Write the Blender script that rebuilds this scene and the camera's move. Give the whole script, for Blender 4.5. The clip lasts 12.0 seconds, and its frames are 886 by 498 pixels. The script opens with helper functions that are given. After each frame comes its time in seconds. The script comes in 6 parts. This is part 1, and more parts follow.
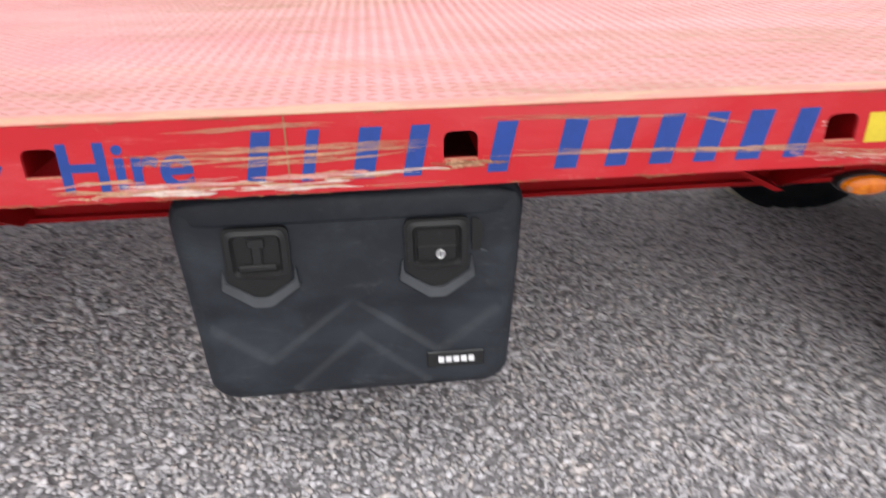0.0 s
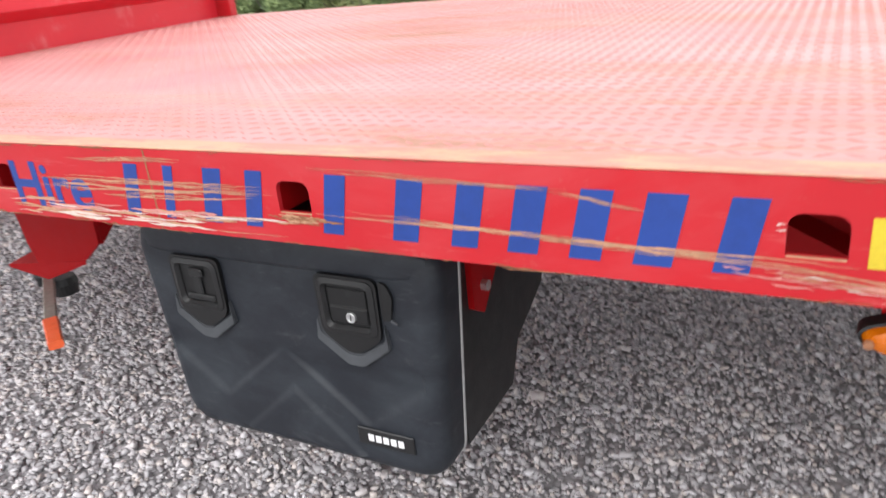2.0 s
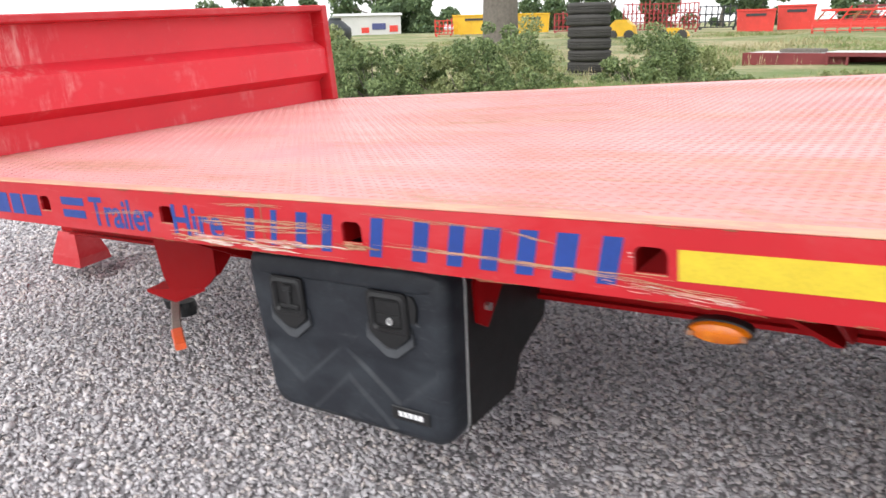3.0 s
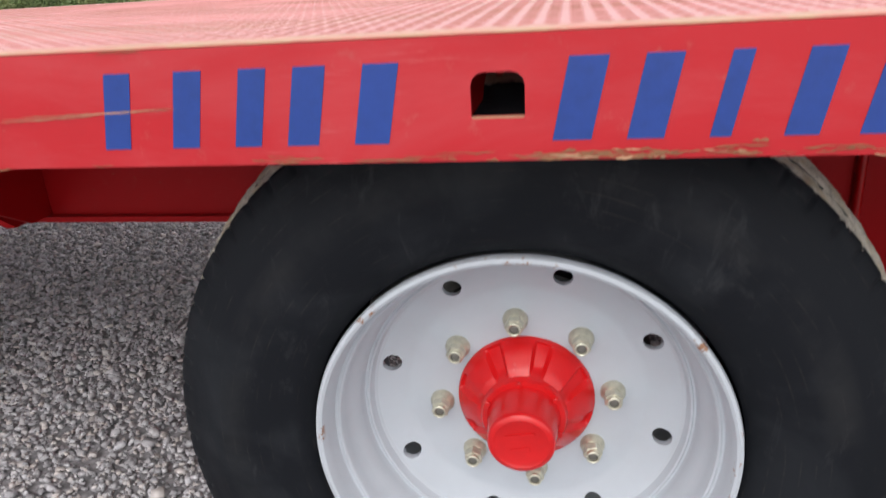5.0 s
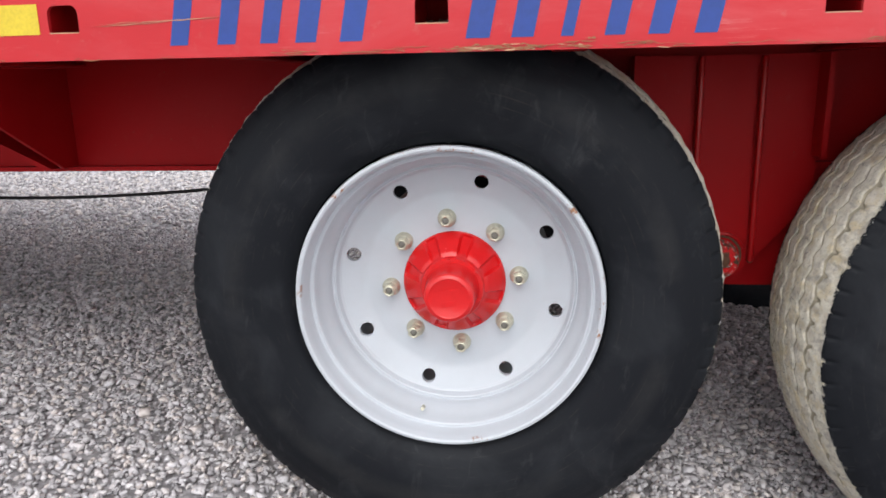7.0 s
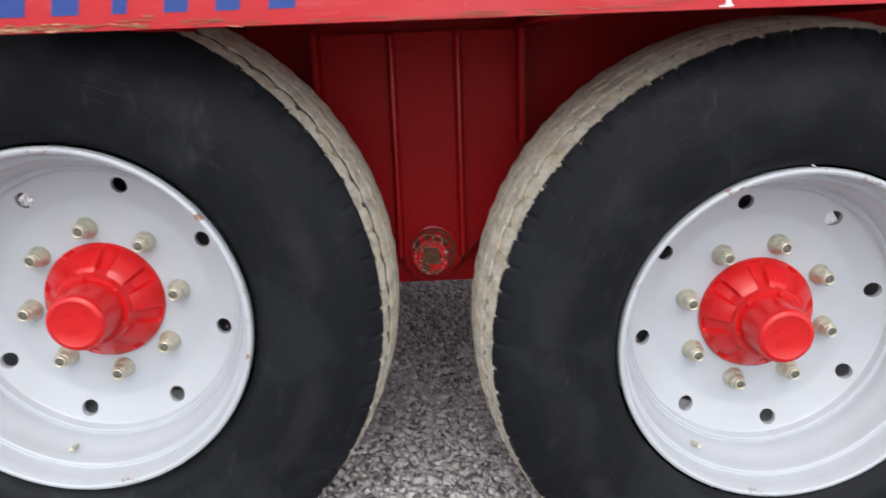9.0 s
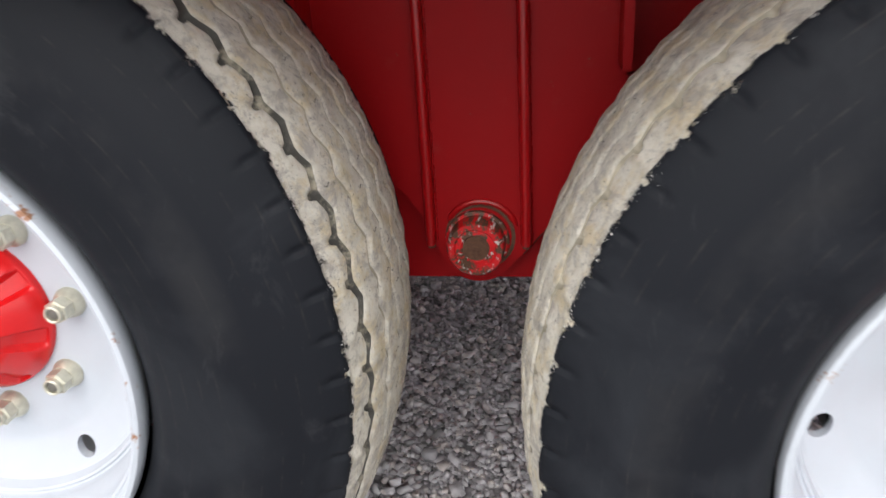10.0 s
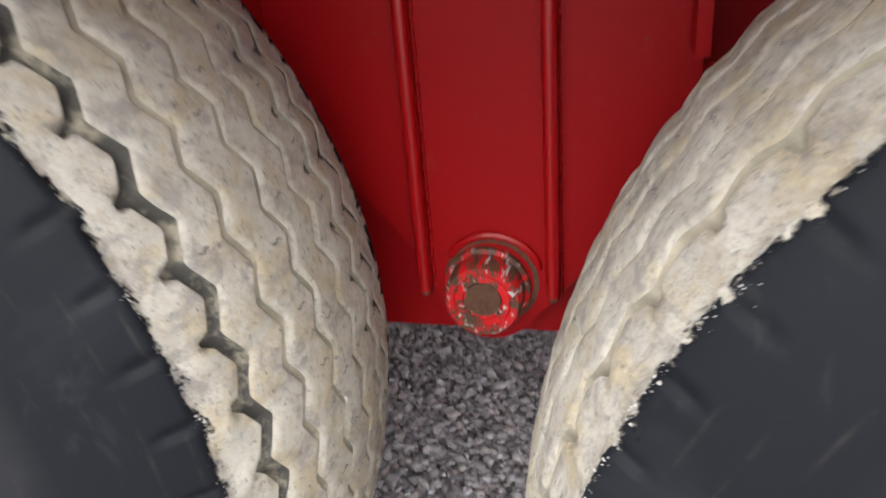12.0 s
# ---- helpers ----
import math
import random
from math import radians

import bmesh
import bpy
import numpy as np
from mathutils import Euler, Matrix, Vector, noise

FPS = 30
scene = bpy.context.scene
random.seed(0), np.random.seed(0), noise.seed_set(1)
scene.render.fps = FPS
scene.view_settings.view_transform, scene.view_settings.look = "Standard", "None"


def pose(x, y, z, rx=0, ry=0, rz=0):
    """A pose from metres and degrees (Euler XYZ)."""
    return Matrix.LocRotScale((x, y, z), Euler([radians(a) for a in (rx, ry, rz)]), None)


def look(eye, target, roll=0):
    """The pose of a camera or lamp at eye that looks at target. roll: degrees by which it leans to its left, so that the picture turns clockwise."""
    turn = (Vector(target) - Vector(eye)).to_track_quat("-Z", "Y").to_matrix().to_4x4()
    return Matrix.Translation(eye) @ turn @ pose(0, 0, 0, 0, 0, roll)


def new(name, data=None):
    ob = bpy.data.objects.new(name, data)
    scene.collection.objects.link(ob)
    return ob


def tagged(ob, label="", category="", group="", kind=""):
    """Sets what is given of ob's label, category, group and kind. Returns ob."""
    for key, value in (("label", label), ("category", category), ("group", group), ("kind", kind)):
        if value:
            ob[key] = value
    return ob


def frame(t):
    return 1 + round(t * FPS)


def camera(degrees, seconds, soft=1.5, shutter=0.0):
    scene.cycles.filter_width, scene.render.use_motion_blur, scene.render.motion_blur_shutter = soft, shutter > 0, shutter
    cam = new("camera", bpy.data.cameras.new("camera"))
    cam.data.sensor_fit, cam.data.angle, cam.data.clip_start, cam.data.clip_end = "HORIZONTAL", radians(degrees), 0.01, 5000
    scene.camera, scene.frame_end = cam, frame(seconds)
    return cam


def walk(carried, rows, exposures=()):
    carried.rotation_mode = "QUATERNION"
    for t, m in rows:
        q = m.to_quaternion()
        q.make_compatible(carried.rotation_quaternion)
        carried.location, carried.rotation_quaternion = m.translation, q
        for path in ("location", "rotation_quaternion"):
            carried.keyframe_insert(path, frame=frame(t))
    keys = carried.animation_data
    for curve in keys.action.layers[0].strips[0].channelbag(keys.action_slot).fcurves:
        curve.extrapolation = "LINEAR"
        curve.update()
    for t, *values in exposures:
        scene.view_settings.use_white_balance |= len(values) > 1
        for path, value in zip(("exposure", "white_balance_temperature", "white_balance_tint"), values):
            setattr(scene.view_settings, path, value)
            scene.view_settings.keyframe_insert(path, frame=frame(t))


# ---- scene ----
cam = camera(62.5, 12.0, shutter=0.35)
PATH = [
    (0, (-2.064, -1.121, 1.416), (-1.898, 0.666, 0.534), -1.0),
    (0.5, (-1.786, -1.059, 1.422), (-2.098, 0.779, 0.698), -3.6),
    (1, (-1.719, -0.869, 1.377), (-1.974, 0.946, 0.578), 0.3),
    (1.5, (-1.522, -0.732, 1.334), (-1.787, 1.02, 0.407), -2.7),
    (2, (-1.281, -0.743, 1.346), (-2.191, 0.866, 0.582), -6.3),
    (2.5, (-1.131, -1.031, 1.428), (-2.123, 0.598, 0.826), -4.3),
    (3, (-0.889, -1.097, 1.424), (-2.025, 0.453, 0.87), -5.6),
    (3.2, (-0.727, -1.096, 1.408), (-1.794, 0.502, 0.853), -4.1),
    (4.8, (0.038, -0.769, 1.233), (-0.196, 1.090, 0.531), -3.2),
    (5, (0.070, -0.755, 1.173), (-0.270, 1.080, 0.454), -3.6),
    (5.5, (0.050, -0.871, 1.067), (-0.054, 0.999, 0.365), -3.9),
    (6, (0.030, -1.088, 0.969), (-0.093, 0.855, 0.510), -0.2),
    (6.5, (0.146, -1.286, 0.868), (-0.086, 0.666, 0.503), -0.8),
    (6.7, (0.142, -1.263, 0.922), (-0.096, 0.665, 0.445), -1.1),
    (8.3, (0.414, -1.232, 0.945), (0.442, 0.740, 0.612), -1.6),
    (8.5, (0.506, -1.151, 0.924), (0.465, 0.813, 0.552), -3.6),
    (9, (0.623, -1.049, 0.939), (0.663, 0.879, 0.409), -2.1),
    (9.5, (0.772, -0.794, 0.941), (0.473, 1.067, 0.272), -4.6),
    (10, (0.744, -0.446, 0.896), (0.439, 1.377, 0.131), -3.6),
    (10.5, (0.705, -0.249, 0.850), (0.295, 1.488, -0.054), -3.5),
    (11, (0.712, -0.064, 0.824), (0.338, 1.623, -0.183), -0.7),
    (11.5, (0.717, -0.015, 0.802), (0.323, 1.657, -0.221), -2.2),
    (12, (0.774, -0.143, 0.862), (0.292, 1.613, 0.036), -4.8),
]
EXPOSURES = [(0.0, 0.93), (0.5, 0.82), (1.5, 0.85), (2.0, 1.12), (2.5, 1.30), (3.0, 1.08), (5.0, 0.76), (5.5, 0.80), (6.0, 0.94), (6.7, 0.98), (8.5, 0.80), (9.0, 0.94), (10.0, 1.33), (10.5, 1.6), (11.0, 1.68), (11.6, 1.66), (12.0, 1.84)]
# the trailer stands slightly nose down on a yard that rises gently towards the bank: its own axes against the level world
NOSE, RISE = 0.0676, 0.0305
TILT = Matrix.Rotation(math.atan(RISE), 4, "X") @ Matrix.Rotation(math.atan(-NOSE), 4, "Y")
GROUND_Z = -0.03


def land(y):
    """The height of the land: the rising yard, then the bank up to the far yard."""
    return GROUND_Z + RISE * np.clip(y, -6.0, 8.5) + 0.030 * np.clip(np.asarray(y) - 17.0, 0.0, 19.0)


walk(cam, [(t, TILT @ look(eye, target, roll)) for t, eye, target, roll in PATH], EXPOSURES)

# ---- light: overcast daylight ----
world = bpy.data.worlds.new("overcast_sky")
scene.world = world
world.use_nodes = True
wn, wl = world.node_tree.nodes, world.node_tree.links
sky = wn.new("ShaderNodeTexSky")
sky.sky_type, sky.sun_disc = "NISHITA", False
sky.sun_elevation, sky.sun_rotation = radians(44), radians(185)
sky.air_density, sky.dust_density = 1.0, 1.0
pale = wn.new("ShaderNodeHueSaturation")
pale.inputs["Saturation"].default_value = 0.12
wl.new(sky.outputs[0], pale.inputs["Color"])
cloud = wn.new("ShaderNodeMix")
cloud.data_type = "RGBA"
cloud.inputs["Factor"].default_value = 0.6
cloud.inputs["B"].default_value = (6.0, 6.1, 6.3, 1)
wl.new(pale.outputs[0], cloud.inputs["A"])
wl.new(cloud.outputs["Result"], wn["Background"].inputs["Color"])
wn["Background"].inputs["Strength"].default_value = 0.145
sun = new("sun", bpy.data.lights.new("sun", "SUN"))
sun.data.energy, sun.data.angle, sun.data.color = 0.9, radians(50), (1.0, 0.985, 0.96)
sun.matrix_world = look((0, 0, 0), (0.06, 0.72, -0.69))

# ---- materials ----


class Mat:
    """A small builder for node materials."""

    def __init__(self, name, color, rough=0.5, metal=0.0, spec=0.5, base=None):
        self.col, self.nrm, self.color = None, None, color
        if base is not None:
            self.m, self.n, self.l, self.b, self.tc = base.m, base.n, base.l, base.b, base.tc
            return
        self.m = bpy.data.materials.new(name)
        self.m.use_nodes = True
        self.n, self.l = self.m.node_tree.nodes, self.m.node_tree.links
        self.b = self.n["Principled BSDF"]
        self.b.inputs["Base Color"].default_value = (*color, 1)
        self.b.inputs["Roughness"].default_value = rough
        self.b.inputs["Metallic"].default_value = metal
        self.b.inputs["Specular IOR Level"].default_value = spec
        self.col, self.nrm = None, None
        self.color = color
        self.tc = self.n.new("ShaderNodeTexCoord")

    def space(self, scale=(1, 1, 1)):
        k = self.n.new("ShaderNodeMapping")
        k.inputs["Scale"].default_value = scale
        self.l.new(self.tc.outputs["Object"], k.inputs["Vector"])
        return k.outputs[0]

    def noise(self, scale, detail=4, rough=0.6, stretch=(1, 1, 1), distort=0.0):
        k = self.n.new("ShaderNodeTexNoise")
        k.inputs["Scale"].default_value, k.inputs["Detail"].default_value = scale, detail
        k.inputs["Roughness"].default_value, k.inputs["Distortion"].default_value = rough, distort
        self.l.new(self.space(stretch), k.inputs["Vector"])
        return k.outputs[0]

    def voronoi(self, scale, feature="F1", stretch=(1, 1, 1)):
        k = self.n.new("ShaderNodeTexVoronoi")
        k.feature = feature
        k.inputs["Scale"].default_value = scale
        self.l.new(self.space(stretch), k.inputs["Vector"])
        return k

    def ramp(self, fac, lo, hi):
        k = self.n.new("ShaderNodeMapRange")
        k.inputs["From Min"].default_value, k.inputs["From Max"].default_value = lo, hi
        self.l.new(fac, k.inputs["Value"])
        return k.outputs[0]

    def mul(self, a, b, op="MULTIPLY"):
        k = self.n.new("ShaderNodeMath")
        k.operation = op
        for i, v in enumerate((a, b)):
            if isinstance(v, (int, float)):
                k.inputs[i].default_value = v
            else:
                self.l.new(v, k.inputs[i])
        return k.outputs[0]

    def mix(self, fac, color, blend="MIX"):
        k = self.n.new("ShaderNodeMix")
        k.data_type, k.blend_type = "RGBA", blend
        if self.col is None:
            k.inputs["A"].default_value = (*self.color, 1)
        else:
            self.l.new(self.col, k.inputs["A"])
        if isinstance(color, tuple):
            k.inputs["B"].default_value = (*color, 1)
        else:
            self.l.new(color, k.inputs["B"])
        if isinstance(fac, (int, float)):
            k.inputs["Factor"].default_value = fac
        else:
            self.l.new(fac, k.inputs["Factor"])
        self.col = k.outputs["Result"]
        self.l.new(self.col, self.b.inputs["Base Color"])
        return self

    def rough(self, fac, lo, hi):
        k = self.n.new("ShaderNodeMapRange")
        k.inputs["To Min"].default_value, k.inputs["To Max"].default_value = lo, hi
        self.l.new(fac, k.inputs["Value"])
        self.l.new(k.outputs[0], self.b.inputs["Roughness"])
        return self

    def bump(self, height, strength=0.3, distance=0.01):
        k = self.n.new("ShaderNodeBump")
        k.inputs["Strength"].default_value, k.inputs["Distance"].default_value = strength, distance
        self.l.new(height, k.inputs["Height"])
        if self.nrm is not None:
            self.l.new(self.nrm, k.inputs["Normal"])
        self.nrm = k.outputs[0]
        self.l.new(self.nrm, self.b.inputs["Normal"])
        return self


def plain(name, color, rough=0.5, metal=0.0, vary=0.25, scale=40.0, bump=0.15):
    k = Mat(name, color, rough, metal)
    k.mix(k.ramp(k.noise(scale, 5), 0.35, 0.75), tuple(c * (1 - vary) for c in color))
    k.mix(k.mul(k.ramp(k.noise(scale * 0.12, 3), 0.45, 0.75), 0.5), tuple(min(1, c * (1 + vary)) for c in color))
    k.rough(k.noise(scale * 0.6, 3), max(0.03, rough - 0.1), min(1, rough + 0.12))
    k.bump(k.noise(scale * 4, 3), bump, 0.002)
    return k.m


def paint_red(name, color, dirt=0.35, rough=0.38, spec=0.4, streaks=False, fade=0.0):
    k = Mat(name, color, rough, 0.0, spec)
    k.mix(k.mul(k.ramp(k.noise(3.0, 4), 0.4, 0.8), 0.5), (color[0] * 0.8, color[1] * 0.75, color[2] * 0.8))
    k.mix(k.mul(k.ramp(k.noise(28, 6, 0.7), 0.60, 0.78), dirt), (0.42, 0.22, 0.17))
    k.mix(k.mul(k.ramp(k.noise(70, 5, 0.7), 0.69, 0.72), 0.7), (0.16, 0.07, 0.045))
    if fade:
        k.mix(k.mul(k.ramp(k.noise(3.4, 6, 0.65, (0.6, 1, 1.6), 0.6), 0.46, 0.70), fade), (0.60, 0.13, 0.14))
        k.mix(k.mul(k.mul(k.ramp(k.noise(5, 5, 0.6, (0.5, 1, 1)), 0.5, 0.62), k.ramp(k.noise(60, 6, 0.75, (0.12, 1, 1.5)), 0.56, 0.66)), fade), (0.68, 0.36, 0.33))
    if streaks:
        k.mix(k.mul(k.mul(k.ramp(k.noise(2.6, 4, 0.6, (1, 1, 1.2)), 0.52, 0.66), k.ramp(k.noise(22, 6, 0.75, (1, 1, 0.18), 0.3), 0.46, 0.64)), 0.55), (0.80, 0.45, 0.42))
    k.rough(k.noise(18, 5), rough - 0.08, rough + 0.2)
    k.bump(k.noise(160, 3), 0.12, 0.001)
    return k.m


M_BEAM = paint_red("scuffed_red_paint", (0.4644, 0.01204, 0.01892), fade=0.3)
M_RED = paint_red("chassis_red_paint", (0.32, 0.004, 0.006), 0.05, 0.42, 0.12)
M_RIB = paint_red("glossy_dark_red_paint", (0.36, 0.004, 0.006), 0.08, 0.26, 0.35)
M_HUB = plain("gloss_red_hub_paint", (0.58, 0.007, 0.009), 0.22, 0, 0.15, 25, 0.1)
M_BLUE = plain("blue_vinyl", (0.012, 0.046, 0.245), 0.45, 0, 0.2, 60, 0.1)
M_YELLOW = plain("reflective_yellow_tape", (0.63, 0.468, 0.027), 0.45, 0, 0.2, 200, 0.3)
M_SCRATCH = plain("scraped_tan_metal", (0.50, 0.27, 0.16), 0.6, 0, 0.4, 120, 0.3)
M_WHITEPAINT = plain("chipped_pale_primer", (0.66, 0.53, 0.47), 0.6, 0, 0.3, 120, 0.3)
M_RUBBED = plain("rubbed_pink_paint", (0.60, 0.25, 0.22), 0.6, 0, 0.35, 120, 0.3)
# dark rust; its colour also stands for shade at the hanger's plate edges and pin
M_PINRUST_SHADE = plain("dark_pin_rust_and_shade", (0.13, 0.062, 0.036), 0.9, 0, 0.5, 160, 0.8)
M_RUST = plain("brown_rust", (0.30, 0.13, 0.065), 0.85, 0, 0.45, 90, 0.5)
M_PLASTIC = Mat("faded_black_polyethylene", (0.0104, 0.0128, 0.0184), 0.5, 0.0, 0.4)
M_PLASTIC.mix(M_PLASTIC.mul(M_PLASTIC.ramp(M_PLASTIC.noise(7, 6, 0.65, (1, 1, 1.6), 0.5), 0.42, 0.7), 0.8), (0.029, 0.035, 0.043))
M_PLASTIC.mix(M_PLASTIC.mul(M_PLASTIC.ramp(M_PLASTIC.noise(16, 6, 0.75, (0.7, 1, 2.2), 0.8), 0.58, 0.74), 0.55), (0.060, 0.062, 0.068))
M_PLASTIC.rough(M_PLASTIC.noise(9, 5), 0.42, 0.66).bump(M_PLASTIC.noise(260, 4), 0.2, 0.001)
M_PLASTIC = M_PLASTIC.m
M_SEAL = plain("pale_grey_rubber_seal", (0.36, 0.36, 0.36), 0.6, 0, 0.2, 40, 0.1)
M_PLASTIC2 = plain("light_grey_plastic", (0.046, 0.050, 0.057), 0.55, 0, 0.25, 40, 0.2)
M_DARK = plain("deep_black_plastic", (0.004, 0.004, 0.0045), 0.5, 0, 0.3, 40, 0.15)
M_BLACK = plain("black_plastic", (0.0096, 0.0096, 0.0104), 0.45, 0, 0.3, 40, 0.15)
M_BOARD = paint_red("rubbed_headboard_paint", (0.6512, 0.0264, 0.04224), 0.3, streaks=True)
M_RIM = Mat("grey_enamel_rim", (0.465, 0.4929, 0.5347), 0.36)
M_RIM.mix(M_RIM.mul(M_RIM.ramp(M_RIM.noise(9, 5), 0.45, 0.75), 0.45), (0.40, 0.415, 0.445))
M_RIM.mix(M_RIM.ramp(M_RIM.noise(45, 6, 0.75), 0.74, 0.78), (0.23, 0.10, 0.05))
_s = M_RIM.n.new("ShaderNodeSeparateXYZ")
M_RIM.l.new(M_RIM.tc.outputs["Object"], _s.inputs[0])
M_RIM.mix(M_RIM.mul(M_RIM.ramp(_s.outputs["Y"], 0.149, 0.143), M_RIM.ramp(M_RIM.noise(13, 6, 0.75), 0.60, 0.63)), (0.26, 0.12, 0.06))
M_RIM.rough(M_RIM.noise(20, 4), 0.28, 0.5).bump(M_RIM.noise(150, 3), 0.1, 0.001)
M_RIM = M_RIM.m
M_ZINC = plain("yellow_passivated_steel", (0.60, 0.575, 0.46), 0.36, 0.55, 0.3, 90, 0.2)
M_STUD = plain("dull_stud_steel", (0.17, 0.16, 0.14), 0.5, 0.4, 0.3, 90, 0.2)
M_STEEL = plain("bright_steel", (0.6, 0.6, 0.6), 0.3, 0.9, 0.2, 90, 0.1)
M_STEEL2 = plain("dull_grey_steel", (0.30, 0.28, 0.25), 0.55, 0.3, 0.3, 60, 0.2)
M_ORANGE = plain("orange_grip_plastic", (0.80, 0.12, 0.03), 0.4, 0, 0.15, 60, 0.1)
M_AMBER = Mat("amber_lens", (0.50, 0.115, 0.0030), 0.16)
M_AMBER.mix(M_AMBER.ramp(M_AMBER.noise(30, 4), 0.48, 0.72), (0.66, 0.20, 0.006))
M_AMBER.bump(M_AMBER.voronoi(260).outputs["Distance"], 0.35, 0.002)
M_AMBER = M_AMBER.m
M_PAPER = plain("white_sticker", (0.74, 0.73, 0.74), 0.5, 0, 0.1, 60, 0.1)
M_YSTICK = plain("yellow_sticker", (0.72, 0.56, 0.05), 0.5, 0, 0.15, 60, 0.1)
M_INKR = plain("red_print", (0.62, 0.12, 0.13), 0.5, 0, 0.1, 60, 0)
M_INKO = plain("faded_olive_print", (0.34, 0.255, 0.045), 0.5, 0, 0.3, 90, 0)
M_INKB = plain("dark_print", (0.06, 0.07, 0.20), 0.5, 0, 0.1, 60, 0)
RUB = (0.0068, 0.0078, 0.0105)


def tyre_mat(name, edge):
    """Black rubber; from edge on across the tread it is caked with chalky lime, with yellow and grey stains and small dark pits."""
    k = Mat(name, RUB, 0.65, 0.0, 0.14)
    k.mix(k.mul(k.ramp(k.noise(6, 5, 0.6, (1, 2, 1), 0.6), 0.45, 0.75), 0.8), (0.021, 0.023, 0.027))
    k.mix(k.mul(k.ramp(k.noise(22, 6, 0.7, (1, 1, 0.35), 0.8), 0.57, 0.76), 0.45), (0.050, 0.051, 0.054))
    k.mix(k.mul(k.ramp(k.noise(120, 6, 0.8), 0.70, 0.76), 0.4), (0.10, 0.10, 0.098))
    sep = k.n.new("ShaderNodeSeparateXYZ")
    k.l.new(k.tc.outputs["Object"], sep.inputs[0])
    rr = k.mul(k.mul(k.mul(sep.outputs["X"], sep.outputs["X"]), k.mul(sep.outputs["Z"], sep.outputs["Z"]), "ADD"), 0.5, "POWER")
    ring = k.mul(k.mul(k.mul(rr, k.mul(k.noise(3, 3), 0.010), "ADD"), 330.0), 0.0, "SINE")
    k.mix(k.mul(k.mul(k.ramp(ring, 0.90, 1.0), k.ramp(k.noise(16, 6, 0.75), 0.50, 0.66)), 0.28), (0.060, 0.053, 0.045))
    k.mix(k.mul(k.mul(k.ramp(k.mul(k.mul(rr, 47.0), 0.6, "SINE"), 0.2, 1.0), k.ramp(k.noise(5, 5, 0.7), 0.42, 0.62)), 0.5), (0.024, 0.024, 0.025))
    _lime = Mat("", (0.69, 0.65, 0.565), base=k)
    _lime.mix(_lime.mul(_lime.ramp(_lime.noise(26, 6, 0.7), 0.49, 0.62), 0.8), (0.60, 0.50, 0.32))
    _lime.mix(_lime.mul(_lime.ramp(_lime.noise(75, 6, 0.75), 0.50, 0.68), 0.7), (0.53, 0.46, 0.345))
    _lime.mix(_lime.mul(_lime.ramp(_lime.noise(38, 6, 0.8, (1, 0.8, 1), 0.5), 0.50, 0.60), 0.75), (0.40, 0.37, 0.335))
    _lime.mix(_lime.mul(_lime.ramp(_lime.noise(170, 5, 0.8), 0.585, 0.65), 0.75), (0.14, 0.13, 0.115))
    _white = _lime.col
    _jag = k.mul(k.mul(k.noise(42, 6, 0.75), 0.5, "SUBTRACT"), 0.034)
    _jag2 = k.mul(k.mul(k.noise(230, 4, 0.8), 0.5, "SUBTRACT"), 0.017)
    _edge = k.mul(k.mul(sep.outputs["Y"], _jag, "ADD"), _jag2, "ADD")
    _mask = k.mul(k.mul(k.ramp(_edge, edge, edge + 0.0015), k.ramp(_edge, 0.4730, 0.4715)), k.ramp(rr, 0.447, 0.458))
    k.mix(_mask, _white)
    k.rough(k.mul(_mask, 1.2), 0.58, 0.95)
    k.bump(k.mul(k.noise(240, 4), 0.3), 0.3, 0.001)
    k.bump(k.mul(_mask, k.noise(60, 7, 0.85)), 1.0, 0.0050)
    k.bump(k.mul(_mask, k.noise(230, 5, 0.8)), 0.6, 0.0022)
    return k.m


LIME_EDGE = (0.1650, 0.1620)
M_TYRES = [tyre_mat("black_rubber_with_caked_lime", e) for e in LIME_EDGE]
M_RUBBER = plain("weathered_black_rubber", (0.010, 0.0105, 0.012), 0.6, 0, 0.4, 30, 0.3)
M_SIPE = plain("dark_sipe_slit", (0.10, 0.095, 0.085), 0.95, 0, 0.3, 80, 0.2)
M_GROOVE = plain("dirty_groove_rubber", (0.36, 0.32, 0.245), 0.9, 0, 0.5, 60, 0.6)
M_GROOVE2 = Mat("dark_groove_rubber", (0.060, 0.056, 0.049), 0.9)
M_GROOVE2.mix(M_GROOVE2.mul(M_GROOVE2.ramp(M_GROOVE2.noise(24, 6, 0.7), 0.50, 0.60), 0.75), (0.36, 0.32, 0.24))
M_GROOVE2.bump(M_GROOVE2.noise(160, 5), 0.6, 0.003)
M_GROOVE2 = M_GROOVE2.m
M_CRUST = plain("white_lime_crust", (0.62, 0.60, 0.56), 0.95, 0, 0.2, 200, 0.8)

M_DECK = Mat("faded_red_deck_paint", (0.59, 0.245, 0.240), 0.42, 0.0, 0.35)
M_DECK.mix(M_DECK.mul(M_DECK.ramp(M_DECK.noise(2.2, 5, 0.6, (0.5, 1.4, 1)), 0.36, 0.66), 0.8), (0.64, 0.325, 0.32))
M_DECK.mix(M_DECK.mul(M_DECK.ramp(M_DECK.noise(1.1, 4, 0.6, (0.7, 1.0, 1)), 0.56, 0.70), 0.6), (0.62, 0.17, 0.22))
M_DECK.mix(M_DECK.mul(M_DECK.ramp(M_DECK.noise(2.6, 7, 0.7, (0.28, 1.7, 1), 0.6), 0.52, 0.66), 0.42), (0.50, 0.26, 0.145))
